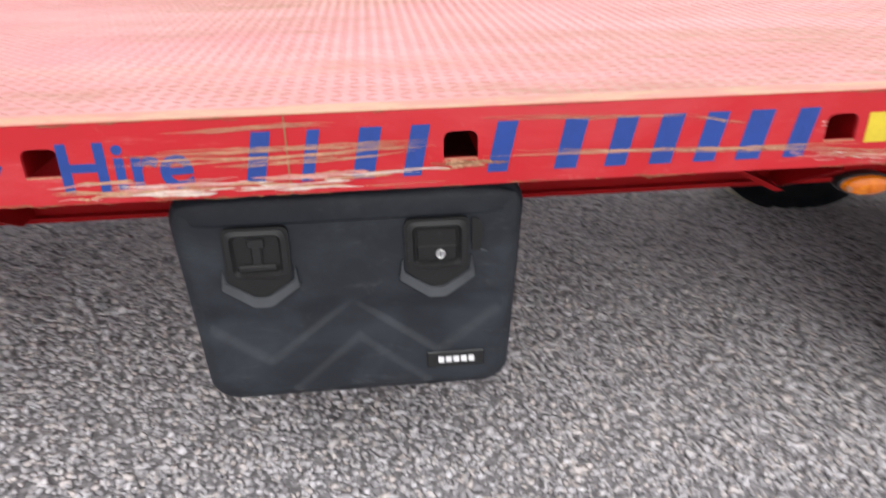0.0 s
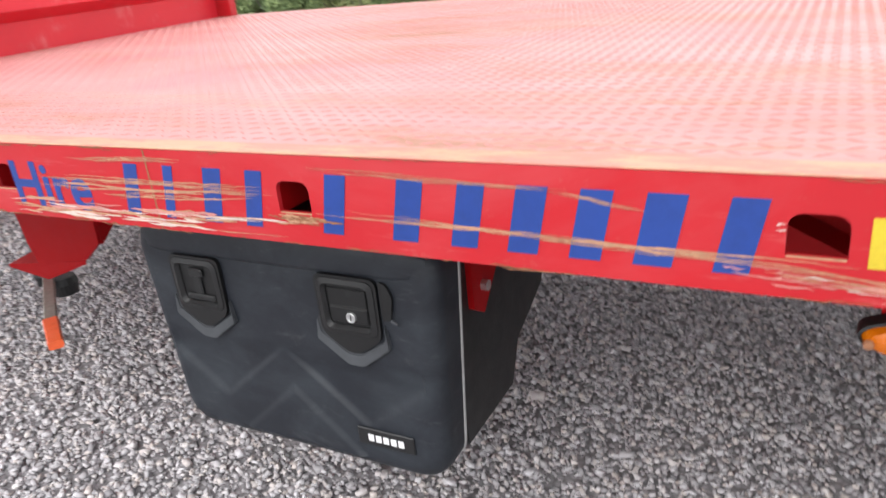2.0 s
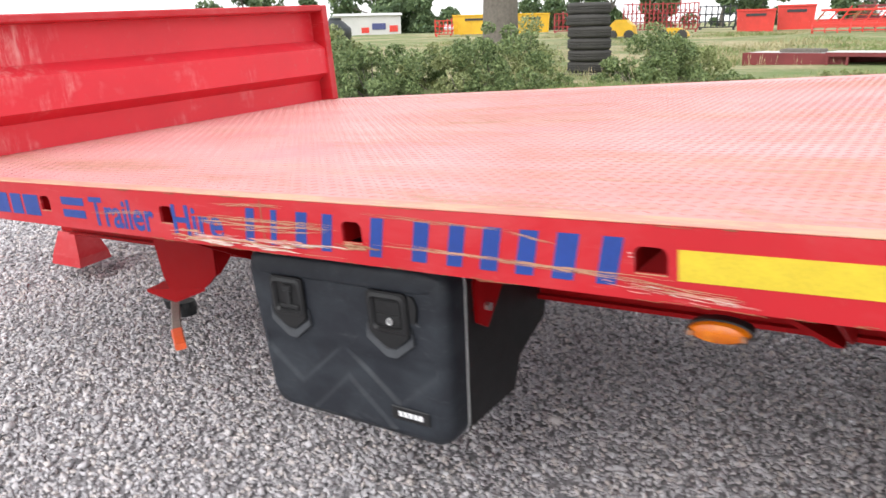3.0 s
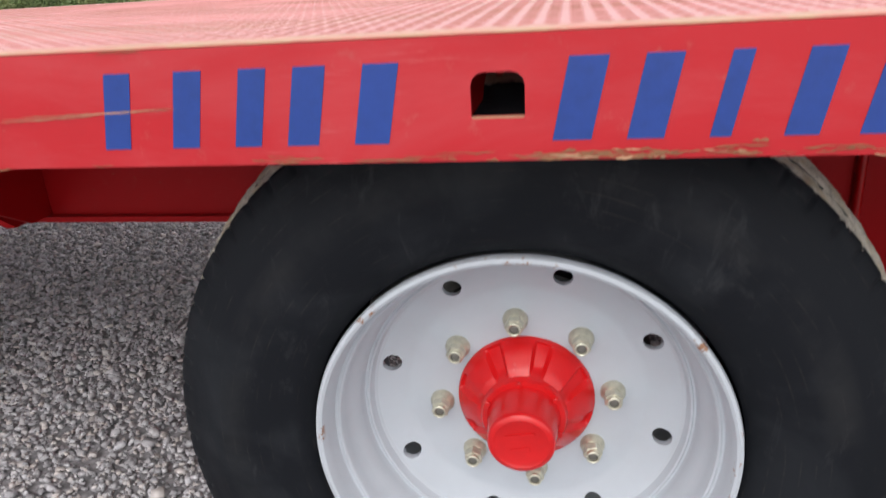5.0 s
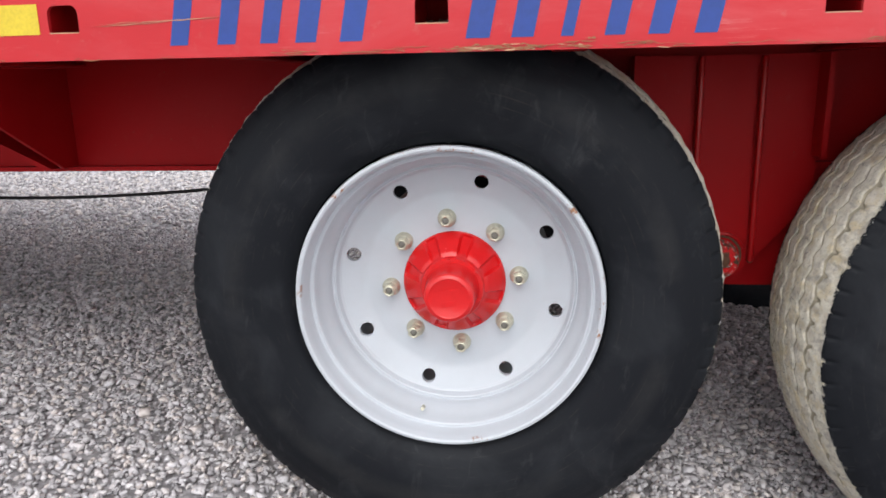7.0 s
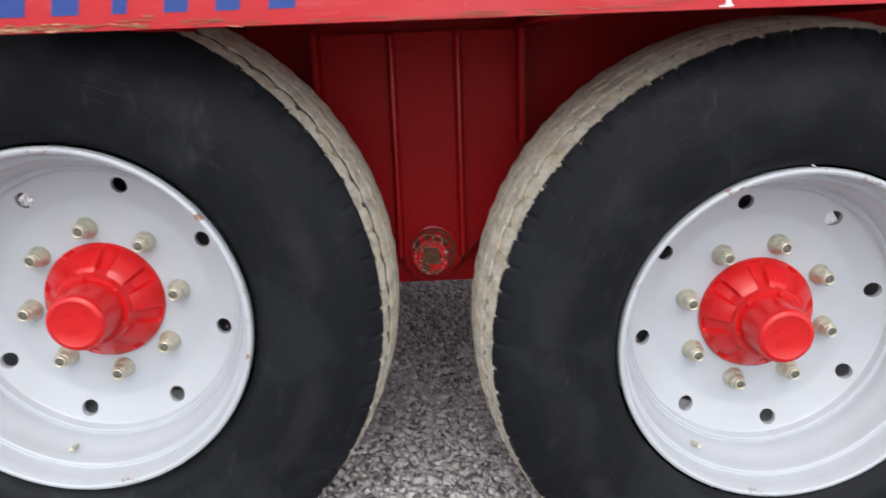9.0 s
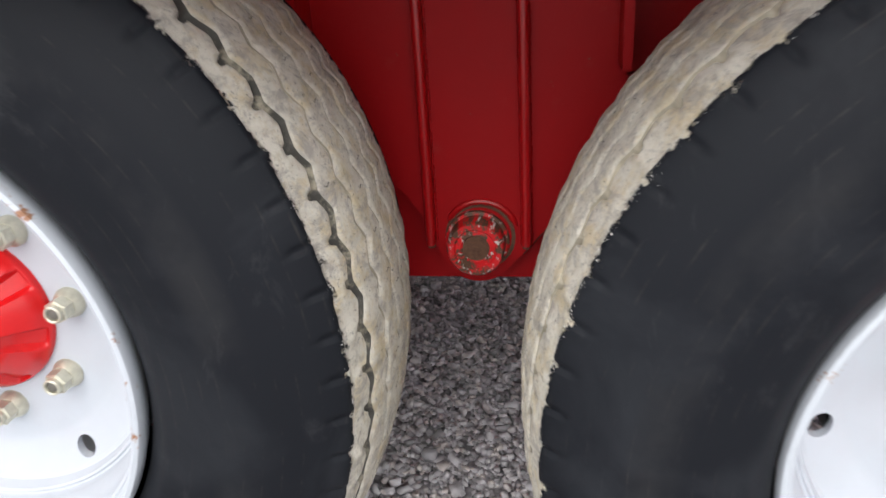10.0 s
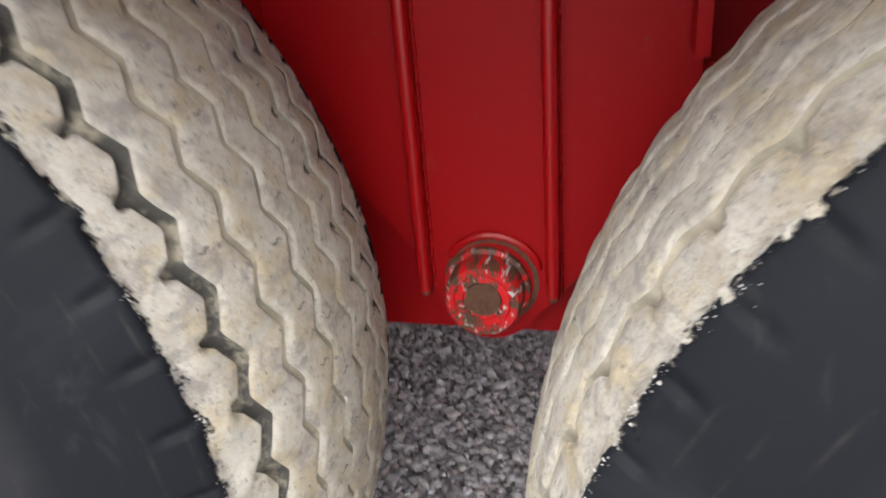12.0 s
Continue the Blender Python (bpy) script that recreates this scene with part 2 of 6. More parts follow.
M_DECK.mix(M_DECK.mul(M_DECK.mul(M_DECK.ramp(M_DECK.noise(1.7, 5, 0.6, (0.35, 1.5, 1), 0.4), 0.46, 0.58), M_DECK.ramp(M_DECK.noise(30, 6, 0.8, (0.22, 1.3, 1), 0.5), 0.40, 0.58)), 0.8), (0.34, 0.165, 0.08))
M_DECK.mix(M_DECK.mul(M_DECK.ramp(M_DECK.noise(46, 6, 0.75), 0.60, 0.74), 0.4), (0.32, 0.12, 0.08))
M_DECK.rough(M_DECK.noise(8, 5), 0.32, 0.58).bump(M_DECK.noise(120, 4), 0.15, 0.002)
M_DECK = M_DECK.m
M_LOZ = Mat("worn_tread_bar_paint", (0.45, 0.195, 0.18), 0.62, 0.0, 0.25)
M_LOZ.mix(M_LOZ.mul(M_LOZ.ramp(M_LOZ.noise(2.2, 5, 0.6, (0.5, 1.4, 1)), 0.36, 0.66), 0.7), (0.49, 0.245, 0.225))
M_LOZ.mix(M_LOZ.mul(M_LOZ.ramp(M_LOZ.noise(2.6, 7, 0.7, (0.28, 1.7, 1), 0.6), 0.50, 0.66), 0.7), (0.27, 0.13, 0.075))
M_LOZ.mix(M_LOZ.ramp(M_LOZ.noise(1.6, 5, 0.65, (0.6, 1.2, 1), 0.5), 0.45, 0.58), (0.57, 0.262, 0.255))
M_LOZ = M_LOZ.m
M_EDGE = Mat("worn_deck_edge", (0.53, 0.315, 0.20), 0.5)
M_EDGE.mix(M_EDGE.ramp(M_EDGE.noise(16, 7, 0.75, (0.4, 2, 1), 0.5), 0.46, 0.56), (0.58, 0.22, 0.17))
M_EDGE.mix(M_EDGE.mul(M_EDGE.ramp(M_EDGE.noise(50, 6, 0.75), 0.55, 0.72), 0.6), (0.36, 0.19, 0.10))
M_EDGE.bump(M_EDGE.noise(120, 4), 0.2, 0.002)
M_EDGE = M_EDGE.m

M_GRAVEL = Mat("crushed_grey_stone", (0.36, 0.343, 0.356), 0.85)
_v = M_GRAVEL.voronoi(55)
# cell edges darkened in the colour, as the shade in gaps between stones
M_GRAVEL.mix(M_GRAVEL.ramp(_v.outputs["Distance"], 0.25, 0.75), (0.155, 0.147, 0.153))
M_GRAVEL.mix(M_GRAVEL.mul(M_GRAVEL.ramp(M_GRAVEL.noise(0.6, 4), 0.4, 0.7), 0.25), (0.43, 0.41, 0.42))
M_GRAVEL.bump(_v.outputs["Distance"], -0.9, 0.02)
M_GRAVEL = M_GRAVEL.m
M_STONE = Mat("grey_stone_chips", (0.40, 0.385, 0.385), 0.8)
_g = M_STONE.n.new("ShaderNodeNewGeometry")
_h = M_STONE.n.new("ShaderNodeValToRGB")
_h.color_ramp.elements[0].color, _h.color_ramp.elements[1].color = (0.29, 0.277, 0.29, 1), (0.68, 0.66, 0.68, 1)
for _p, _c in ((0.30, (0.47, 0.445, 0.46, 1)), (0.65, (0.63, 0.605, 0.63, 1)), (0.94, (0.64, 0.57, 0.54, 1))):
    _e = _h.color_ramp.elements.new(_p)
    _e.color = _c
M_STONE.l.new(_g.outputs["Random Per Island"], _h.inputs["Fac"])
M_STONE.mix(1.0, _h.outputs["Color"])
M_STONE.mix(M_STONE.mul(M_STONE.ramp(M_STONE.noise(120, 4), 0.45, 0.75), 0.3), (0.40, 0.385, 0.40))
M_STONE.bump(M_STONE.noise(300, 4), 0.3, 0.002)
M_STONE = M_STONE.m
M_GRASS = Mat("rough_grass", (0.19, 0.225, 0.085), 0.9)
M_GRASS.mix(M_GRASS.ramp(M_GRASS.noise(0.33, 6, 0.7, (0.6, 1.6, 1), 0.5), 0.42, 0.58), (0.43, 0.36, 0.215))
M_GRASS.mix(M_GRASS.mul(M_GRASS.ramp(M_GRASS.noise(0.9, 5), 0.5, 0.66), 0.8), (0.11, 0.19, 0.045))
M_GRASS.mix(M_GRASS.mul(M_GRASS.ramp(M_GRASS.noise(9, 5), 0.4, 0.7), 0.5), (0.11, 0.125, 0.05))
M_GRASS.bump(M_GRASS.noise(30, 4), 0.6, 0.05)
M_GRASS = M_GRASS.m


def leaf_mat(name, a, b):
    k = Mat(name, a, 0.6)
    g = k.n.new("ShaderNodeNewGeometry")
    k.mix(g.outputs["Random Per Island"], b)
    return k.m


M_LEAF = leaf_mat("bush_leaves", (0.06, 0.105, 0.032), (0.25, 0.315, 0.125))
M_LEAFB = leaf_mat("yellow_green_leaves", (0.11, 0.15, 0.045), (0.36, 0.385, 0.17))
M_STALK = plain("dry_straw_stalks", (0.46, 0.385, 0.23), 0.8, 0, 0.35, 2, 0.2)
M_TREELEAF = leaf_mat("tree_leaves", (0.055, 0.10, 0.045), (0.16, 0.225, 0.10))
M_BLADE = Mat("grass_blades", (0.135, 0.225, 0.05), 0.6)
_g = M_BLADE.n.new("ShaderNodeNewGeometry")
M_BLADE.mix(M_BLADE.ramp(M_BLADE.noise(0.40, 5, 0.7, (0.7, 1.3, 1)), 0.44, 0.58), (0.44, 0.375, 0.21))
M_BLADE.mix(M_BLADE.mul(_g.outputs["Random Per Island"], 0.6), (0.24, 0.25, 0.11))
M_BLADE = M_BLADE.m
M_BARK = plain("grey_brown_bark", (0.16, 0.14, 0.12), 0.9, 0, 0.4, 12, 0.8)

# ---- mesh helpers ----


def obj(name, bm, mat, parent=None, label="", smooth=False, me=None):
    if me is None:
        me = bpy.data.meshes.new(name)
        bmesh.ops.recalc_face_normals(bm, faces=bm.faces)
        bm.to_mesh(me)
        bm.free()
        for m in mat if isinstance(mat, (list, tuple)) else (mat,):
            me.materials.append(m)
        if smooth:
            me.shade_smooth()
            if hasattr(me, "set_sharp_from_angle"):
                me.set_sharp_from_angle(angle=radians(40))
    ob = new(name, me)
    if parent is not None:
        ob.parent = parent
    if label:
        ob["label"] = label
    return ob


def part(name, bm, material, parent, label="", smooth=False):
    return obj(name, bm, material, parent, label, smooth)


def box(bm, a, b, bevel=0.0, seg=1):
    r = bmesh.ops.create_cube(bm, size=1)
    for v in r["verts"]:
        v.co = Vector([a[i] + (v.co[i] + 0.5) * (b[i] - a[i]) for i in range(3)])
    if bevel:
        es = list({e for v in r["verts"] for e in v.link_edges})
        bmesh.ops.bevel(bm, geom=es, offset=bevel, segments=seg, profile=0.5, affect="EDGES")
    return bm


def boxes(*dims, bevel=0.0):
    bm = bmesh.new()
    for a, b in dims:
        box(bm, a, b, bevel)
    return bm


def cyl(bm, p, q, r, r2=None, seg=16, caps=True):
    p, q = Vector(p), Vector(q)
    d = q - p
    m = Matrix.Translation((p + q) / 2) @ d.to_track_quat("Z", "Y").to_matrix().to_4x4()
    bmesh.ops.create_cone(bm, cap_ends=caps, segments=seg, radius1=r, radius2=r if r2 is None else r2, depth=d.length, matrix=m)
    return bm


def prism(bm, poly, axis, lo, hi):
    """A polygon in the plane across axis, drawn out from lo to hi."""
    def at(p, d):
        c = list(p)
        c.insert(axis, d)
        return c
    bot = [bm.verts.new(at(p, lo)) for p in poly]
    top = [bm.verts.new(at(p, hi)) for p in poly]
    bm.faces.new(bot)
    bm.faces.new(top[::-1])
    n = len(poly)
    for i in range(n):
        bm.faces.new((bot[i], top[i], top[(i + 1) % n], bot[(i + 1) % n]))
    return bm


def lathe(bm, profile, seg=64, cx=0.0, cz=0.0, closed=False, mats=None):
    """A profile of (y, r) turned round the y axis."""
    rings = []
    for y, r in profile:
        if r < 1e-5:
            rings.append([bm.verts.new((cx, y, cz))] * seg)
        else:
            rings.append([bm.verts.new((cx + r * math.cos(2 * math.pi * i / seg), y, cz + r * math.sin(2 * math.pi * i / seg))) for i in range(seg)])
    pairs = list(zip(rings, rings[1:])) + ([(rings[-1], rings[0])] if closed else [])
    for n, (a, b) in enumerate(pairs):
        for i in range(seg):
            j = (i + 1) % seg
            vs = []
            for v in (a[i], a[j], b[j], b[i]):
                if v not in vs:
                    vs.append(v)
            if len(vs) > 2:
                f = bm.faces.new(vs)
                if mats:
                    f.material_index = mats[n]
    return bm


def plate_with_holes(bm, outer, holes, axis, lo, hi):
    """A plate with openings that go through it."""
    def at(p, d):
        c = list(p)
        c.insert(axis, d)
        return c
    edges = []
    for loop in [outer] + holes:
        vs = [bm.verts.new(at(p, lo)) for p in loop]
        edges += [bm.edges.new((vs[i], vs[(i + 1) % len(vs)])) for i in range(len(vs))]
    r = bmesh.ops.triangle_fill(bm, use_beauty=True, use_dissolve=False, edges=edges)
    faces = [g for g in r["geom"] if isinstance(g, bmesh.types.BMFace)]
    r = bmesh.ops.extrude_face_region(bm, geom=faces)
    d = [0, 0, 0]
    d[axis] = hi - lo
    bmesh.ops.translate(bm, vec=d, verts=[g for g in r["geom"] if isinstance(g, bmesh.types.BMVert)])
    return bm


def circle(cx, cz, r, n=16, rx=None):
    return [(cx + (rx or r) * math.cos(2 * math.pi * i / n), cz + r * math.sin(2 * math.pi * i / n)) for i in range(n)]


def raw(name, verts, faces, mat, parent=None, label="", smooth=False):
    me = bpy.data.meshes.new(name)
    me.from_pydata(verts.tolist() if hasattr(verts, "tolist") else verts, [], faces.tolist() if hasattr(faces, "tolist") else faces)
    for m in mat if isinstance(mat, (list, tuple)) else (mat,):
        me.materials.append(m)
    me.update()
    if smooth:
        me.shade_smooth()
    return obj(name, None, None, parent, label, me=me)


def thing(name, label, category, group="", at=(0, 0, 0)):
    e = new(name)
    e.location = at
    e.empty_display_size = 0.1
    return tagged(e, label, category, group)


# ---- numbers of the place ----
DECK_Z, BEAM_Z0 = 1.108, 0.978
FRONT_X, REAR_X, WIDTH = -4.36, 3.6, 2.5
POCKETS = (-3.84, -3.20, -2.578, -1.928, -1.282, -0.649, -0.003, 0.644, 1.29, 1.94, 2.59, 3.23)
PZ0, PZ1, PW = 1.025, 1.071, 0.056
AXLES = ((0.0, 0.497), (1.266, 0.412))

TYRE_R = 0.562

# ---- ground ----
bm = bmesh.new()
lines = [[bm.verts.new((x, y, float(land(y)) - (0.04 if y > 9 else 0.0))) for x in range(-600, 601, 100)] for y in (-600, -100, -30, -6, 0, 4, 8.5, 9.5, 17, 26, 36, 100, 300, 600)]
for p, q in zip(lines, lines[1:]):
    for i in range(len(p) - 1):
        bm.faces.new((p[i], p[i + 1], q[i + 1], q[i]))
tagged(obj("ground", bm, M_GRAVEL), "loose grey crushed-stone yard", "ground", kind="structure")

# ---- trailer ----
trailer = thing("flatbed_trailer", "red steel flatbed trailer with worn deck and twin axles on gravel", "trailer", at=(0, 0, 0))
trailer.matrix_basis = TILT


def pocket_loop(x, w=PW, z0=PZ0, z1=PZ1):
    """A stake pocket with a flat sill and rounded upper corners."""
    r, out = 0.014, [(x - w / 2, z0), (x + w / 2, z0)]
    for cx, a0 in ((x + w / 2 - r, 0), (x - w / 2 + r, 90)):
        out += [(cx + r * math.cos(radians(a0 + a)), z1 - r + r * math.sin(radians(a0 + a))) for a in (0, 30, 60, 90)]
    return out


bm = bmesh.new()
plate_with_holes(bm, [(FRONT_X, BEAM_Z0), (REAR_X, BEAM_Z0), (REAR_X, DECK_Z), (FRONT_X, DECK_Z)], [pocket_loop(x) for x in POCKETS], 1, 0.0, 0.008)
part("side_rail", bm, M_BEAM, trailer, "bright red side rail with scraped paint")
part("side_rail_flange", boxes(((FRONT_X, 0.0085, BEAM_Z0 + 0.001), (REAR_X, 0.055, BEAM_Z0 + 0.009))), M_RED, trailer)
part("side_rail", boxes(((FRONT_X, WIDTH - 0.008, BEAM_Z0), (REAR_X, WIDTH, DECK_Z))), M_BEAM, trailer)
for x in POCKETS:
    w = PW / 2 + 0.004
    part("stake_pocket", boxes(((x - w - 0.006, 0.0085, PZ0 - 0.006), (x - w, 0.20, DECK_Z - 0.012)), ((x + w, 0.0085, PZ0 - 0.006), (x + w + 0.006, 0.20, DECK_Z - 0.012)),
                               ((x - w - 0.006, 0.20, PZ0 - 0.006), (x + w + 0.006, 0.206, DECK_Z - 0.012))), M_RED, trailer)

# deck sheet, with a worn strip along its edge and a raised tread pattern
part("deck_sheet", boxes(((FRONT_X, 0.045, DECK_Z - 0.006), (REAR_X, WIDTH - 0.0085, DECK_Z))), M_DECK, trailer, "faded red checker-plate deck sheet with rust stains")
part("deck_edge", boxes(((FRONT_X, 0.0, DECK_Z + 0.0003), (REAR_X, 0.0445, DECK_Z + 0.0035)), bevel=0.0012), M_EDGE, trailer, "worn tan edge strip of the deck")


def tread_pattern():
    """Short raised bars, laid in turn along and across, in one mesh."""
    rng = np.random.default_rng(4)
    pitch = 0.029
    nx, ny = int((REAR_X - FRONT_X - 0.1) / pitch), int((WIDTH - 0.16) / pitch)
    i, j = np.meshgrid(np.arange(nx), np.arange(ny), indexing="ij")
    cx = FRONT_X + 0.06 + i.ravel() * pitch
    cy = 0.075 + j.ravel() * pitch
    a = np.where((i + j).ravel() % 2 == 0, radians(30), radians(-30)) + rng.normal(0, 0.02, nx * ny)
    # a lozenge: four corners at the foot, a ridge of two above
    l, w, h = 0.0130, 0.0019, 0.0018
    base = np.array([(-l, 0, 0), (0, -w, 0), (l, 0, 0), (0, w, 0), (-l * 0.45, 0, h), (l * 0.45, 0, h)])
    c, s = np.cos(a)[:, None], np.sin(a)[:, None]
    x = cx[:, None] + c * base[:, 0] - s * base[:, 1]
    y = cy[:, None] + s * base[:, 0] + c * base[:, 1]
    z = np.broadcast_to(DECK_Z + base[:, 2] * 1.0, x.shape)
    v = np.stack([x, y, z], -1).reshape(-1, 3)
    f = np.array([(0, 1, 4), (1, 5, 4), (1, 2, 5), (2, 3, 5), (3, 4, 5), (3, 0, 4)])
    faces = (f[None] + 6 * np.arange(len(cx))[:, None, None]).reshape(-1, 3)
    return raw("tread_pattern", v, faces, M_LOZ, trailer)


tagged(tread_pattern(), kind="stuff")

# headboard: a pressed panel in a frame
bm = bmesh.new()
HX = FRONT_X
prof = [(0.0, DECK_Z), (0.0, 1.232), (0.085, 1.278), (0.085, 1.430), (0.0, 1.482), (0.0, 1.655), (-0.02, 1.655), (-0.02, DECK_Z)]
vs0 = [bm.verts.new((HX + 0.02 + a, 0.05, z)) for a, z in prof]
vs1 = [bm.verts.new((HX + 0.02 + a, 2.44, z)) for a, z in prof]
for k in range(len(prof)):
    j = (k + 1) % len(prof)
    bm.faces.new((vs0[k], vs0[j], vs1[j], vs1[k]))
bm.faces.new(vs0), bm.faces.new(vs1)
board = part("headboard", bm, M_BOARD, trailer, "red pressed-steel headboard with rubbed paint")
for y in (0.0, 2.44):
    part("headboard_post", boxes(((HX - 0.03, y, DECK_Z), (HX + 0.12, y + 0.05, 1.69)), bevel=0.004), M_BEAM, board)
part("headboard_rail", boxes(((HX - 0.03, 0.05, 1.655), (HX + 0.12, 2.44, 1.692)), bevel=0.006), M_BEAM, board)

# chassis: two I-beams, cross members, gussets
for y in (0.60, 1.90):
    web = part("chassis_beam", boxes(((FRONT_X + 0.1, y - 0.006, 0.7225), (REAR_X, y + 0.006, 1.0845))), M_RED, trailer, "deep red chassis beam")
    part("bottom_flange", boxes(((FRONT_X + 0.1, y - (0.024 if y < 1 else 0.07), 0.710), (REAR_X, y + (0.07 if y < 1 else 0.024), 0.722))), M_RED, web)
    part("top_flange", boxes(((FRONT_X + 0.1, y - 0.07, 1.085), (REAR_X, y + 0.07, 1.098))), M_RED, web)
for n in range(13):
    x = FRONT_X + 0.25 + n * 0.62
    part("cross_member", boxes(((x - 0.005, 0.06, 0.985), (x + 0.005, 0.594, 1.098)), ((x - 0.03, 0.06, 0.979), (x + 0.03, 0.594, 0.985))), M_RED, trailer)
    part("cross_member", boxes(((x - 0.005, 0.612, 0.90), (x + 0.005, 1.888, 1.084))), M_RED, trailer)
for x in (-2.9, -1.04, 1.95):
    bm = bmesh.new()
    prism(bm, [(0.08, 0.975), (0.592, 0.975), (0.592, 0.724), (0.53, 0.724)], 0, x - 0.005, x + 0.005)
    part("gusset_plate", bm, M_RED, trailer)
bm = bmesh.new()
prism(bm, [(-1.05, 0.7245), (-1.40, 0.90), (-1.40, 0.886), (-1.075, 0.7235)], 1, 0.50, 0.593)
part("diagonal_brace", bm, M_RED, trailer)

# suspension hanger between the wheels, with welded ribs and a pivot pin
bm = bmesh.new()
hx, hy = 0.633, 0.562
px, pz = hx - 0.004, 0.488
poly = [(hx - 0.232, 0.974), (hx - 0.232, 0.70), (hx - 0.102, 0.55), (hx - 0.070, 0.502)]
poly += [(px + 0.062 * math.sin(radians(a)), pz - 0.068 * math.cos(radians(a))) for a in range(-84, 61, 12)]
poly += [(hx + 0.060, 0.462), (hx + 0.138, 0.552), (hx + 0.205, 0.632), (hx + 0.205, 0.974)]
prism(bm, poly, 1, hy, hy + 0.012)
hang = part("suspension_hanger", bm, M_RED, trailer, "dark red welded suspension hanger plate")
# dark strips put the gap's shade, with some dirt, along the slanting plate edges
for side in (poly[1:4], poly[-4:-1]):
    bm = bmesh.new()
    for a, b in zip(side, side[1:]):
        d = (Vector(b) - Vector(a)).normalized() * 0.0045
        prism(bm, [(a[0] + d[1], a[1] - d[0]), (b[0] + d[1], b[1] - d[0]), (b[0] - d[1] * 0.2, b[1] + d[0] * 0.2), (a[0] - d[1] * 0.2, a[1] + d[0] * 0.2)], 1, hy + 0.0125, hy + 0.020)
    part("plate_gap_shade", bm, M_PINRUST_SHADE, hang, "dark strip for dirt and gap shade along the plate edge")
part("back_plate", boxes(((hx - 0.36, hy + 0.042, 0.408), (hx + 0.36, hy + 0.050, 0.708))), M_RED, hang)
for x, z0 in ((0.561, 0.484), (0.702, 0.482)):
    bm = bmesh.new()
    box(bm, (x - 0.0070, hy - 0.023, z0), (x + 0.0070, hy - 0.0005, 0.972), 0.0062, 4)
    part("rib", bm, M_RIB, hang, "", True)
    bm = bmesh.new()
    bmesh.ops.create_icosphere(bm, subdivisions=2, radius=0.0062, matrix=Matrix.Translation((x, hy - 0.013, z0 + 0.0005)) @ Matrix.Diagonal((1, 1.5, 0.5, 1)))
    part("rib_end", bm, M_PINRUST_SHADE, hang, "bare rusty rib end", True)
    bm = bmesh.new()
    wr = random.Random(int(x * 1000))
    for n in range(47):
        z = z0 + 0.005 + n * 0.01
        bmesh.ops.create_icosphere(bm, subdivisions=1, radius=wr.uniform(0.0022, 0.0034), matrix=Matrix.Translation((x - 0.0072, hy - 0.0012, z + wr.gauss(0, 0.001))) @ Matrix.Diagonal((1, 1, 2.6, 1)))
        bmesh.ops.create_icosphere(bm, subdivisions=1, radius=wr.uniform(0.0022, 0.0034), matrix=Matrix.Translation((x + 0.0072, hy - 0.0012, z + wr.gauss(0, 0.001))) @ Matrix.Diagonal((1, 1, 2.6, 1)))
    part("weld_bead", bm, M_RED, hang)["kind"] = "stuff"
for x in (hx - 0.232, hx + 0.193):
    part("hanger_flange", boxes(((x, 0.50, 0.74), (x + 0.012, hy - 0.0005, 0.974))), M_RED, hang)
M_PIN = Mat("chipped_red_pin_paint", (0.60, 0.012, 0.016), 0.45, 0.0, 0.25)
M_PIN.mix(M_PIN.ramp(M_PIN.noise(48, 6, 0.75, (1, 0.2, 1)), 0.48, 0.52), (0.10, 0.055, 0.035))
M_PIN.mix(M_PIN.ramp(M_PIN.noise(95, 5, 0.7, (1.2, 0.2, 1)), 0.59, 0.61), (0.55, 0.53, 0.5))
M_PIN.bump(M_PIN.noise(60, 5), 0.5, 0.003)
bm = bmesh.new()
lathe(bm, [(hy, 0.0475), (hy - 0.008, 0.0475), (hy - 0.0105, 0.0430), (hy - 0.036, 0.0420), (hy - 0.0395, 0.0392), (hy - 0.0400, 0.0315), (hy - 0.0375, 0.0292), (hy - 0.0385, 0.0222), (hy - 0.0360, 0.0204), (hy - 0.0350, 0.0)], 40, px, pz)
pin = part("pivot_pin", bm, M_PIN.m, hang, "rusty chipped red pivot pin", True)
bm = bmesh.new()
lathe(bm, [(hy - 0.0360, 0.0), (hy - 0.0388, 0.019), (hy - 0.0350, 0.0200)], 24, px + 0.001, pz + 0.002)
part("pin_end", bm, M_PINRUST_SHADE, hang, smooth=True)
# a welded collar arc over the pin, with a dark ring for the shadow below it
bm = bmesh.new()
arc = [(px + 0.006 + 0.054 * math.sin(radians(a)), pz + 0.007 + 0.054 * math.cos(radians(a))) for a in range(-62, 75, 8)]
rings = []
for k, (x, z) in enumerate(arc):
    a = radians(-62 + 8 * k)
    f = 0.0048 * (0.55 if k in (0, len(arc) - 1) else 0.9 + 0.2 * (k % 2))
    rings.append([bm.verts.new((x + f * math.cos(q * math.pi / 4) * math.sin(a), hy - 0.001 + f * math.sin(q * math.pi / 4), z + f * math.cos(q * math.pi / 4) * math.cos(a))) for q in range(8)])
for p, q in zip(rings, rings[1:]):
    for k in range(8):
        bm.faces.new((p[k], p[(k + 1) % 8], q[(k + 1) % 8], q[k]))
bm.faces.new(rings[0]), bm.faces.new(rings[-1])
bmesh.ops.recalc_face_normals(bm, faces=bm.faces)
part("collar_weld", bm, M_RIB, hang, "", True)
# the pin's shadow as a dark flat ring, shifted up and right
bm = bmesh.new()
lathe(bm, [(hy - 0.0006, 0.0525), (hy - 0.0012, 0.0470)], 32, px + 0.004, pz + 0.005)
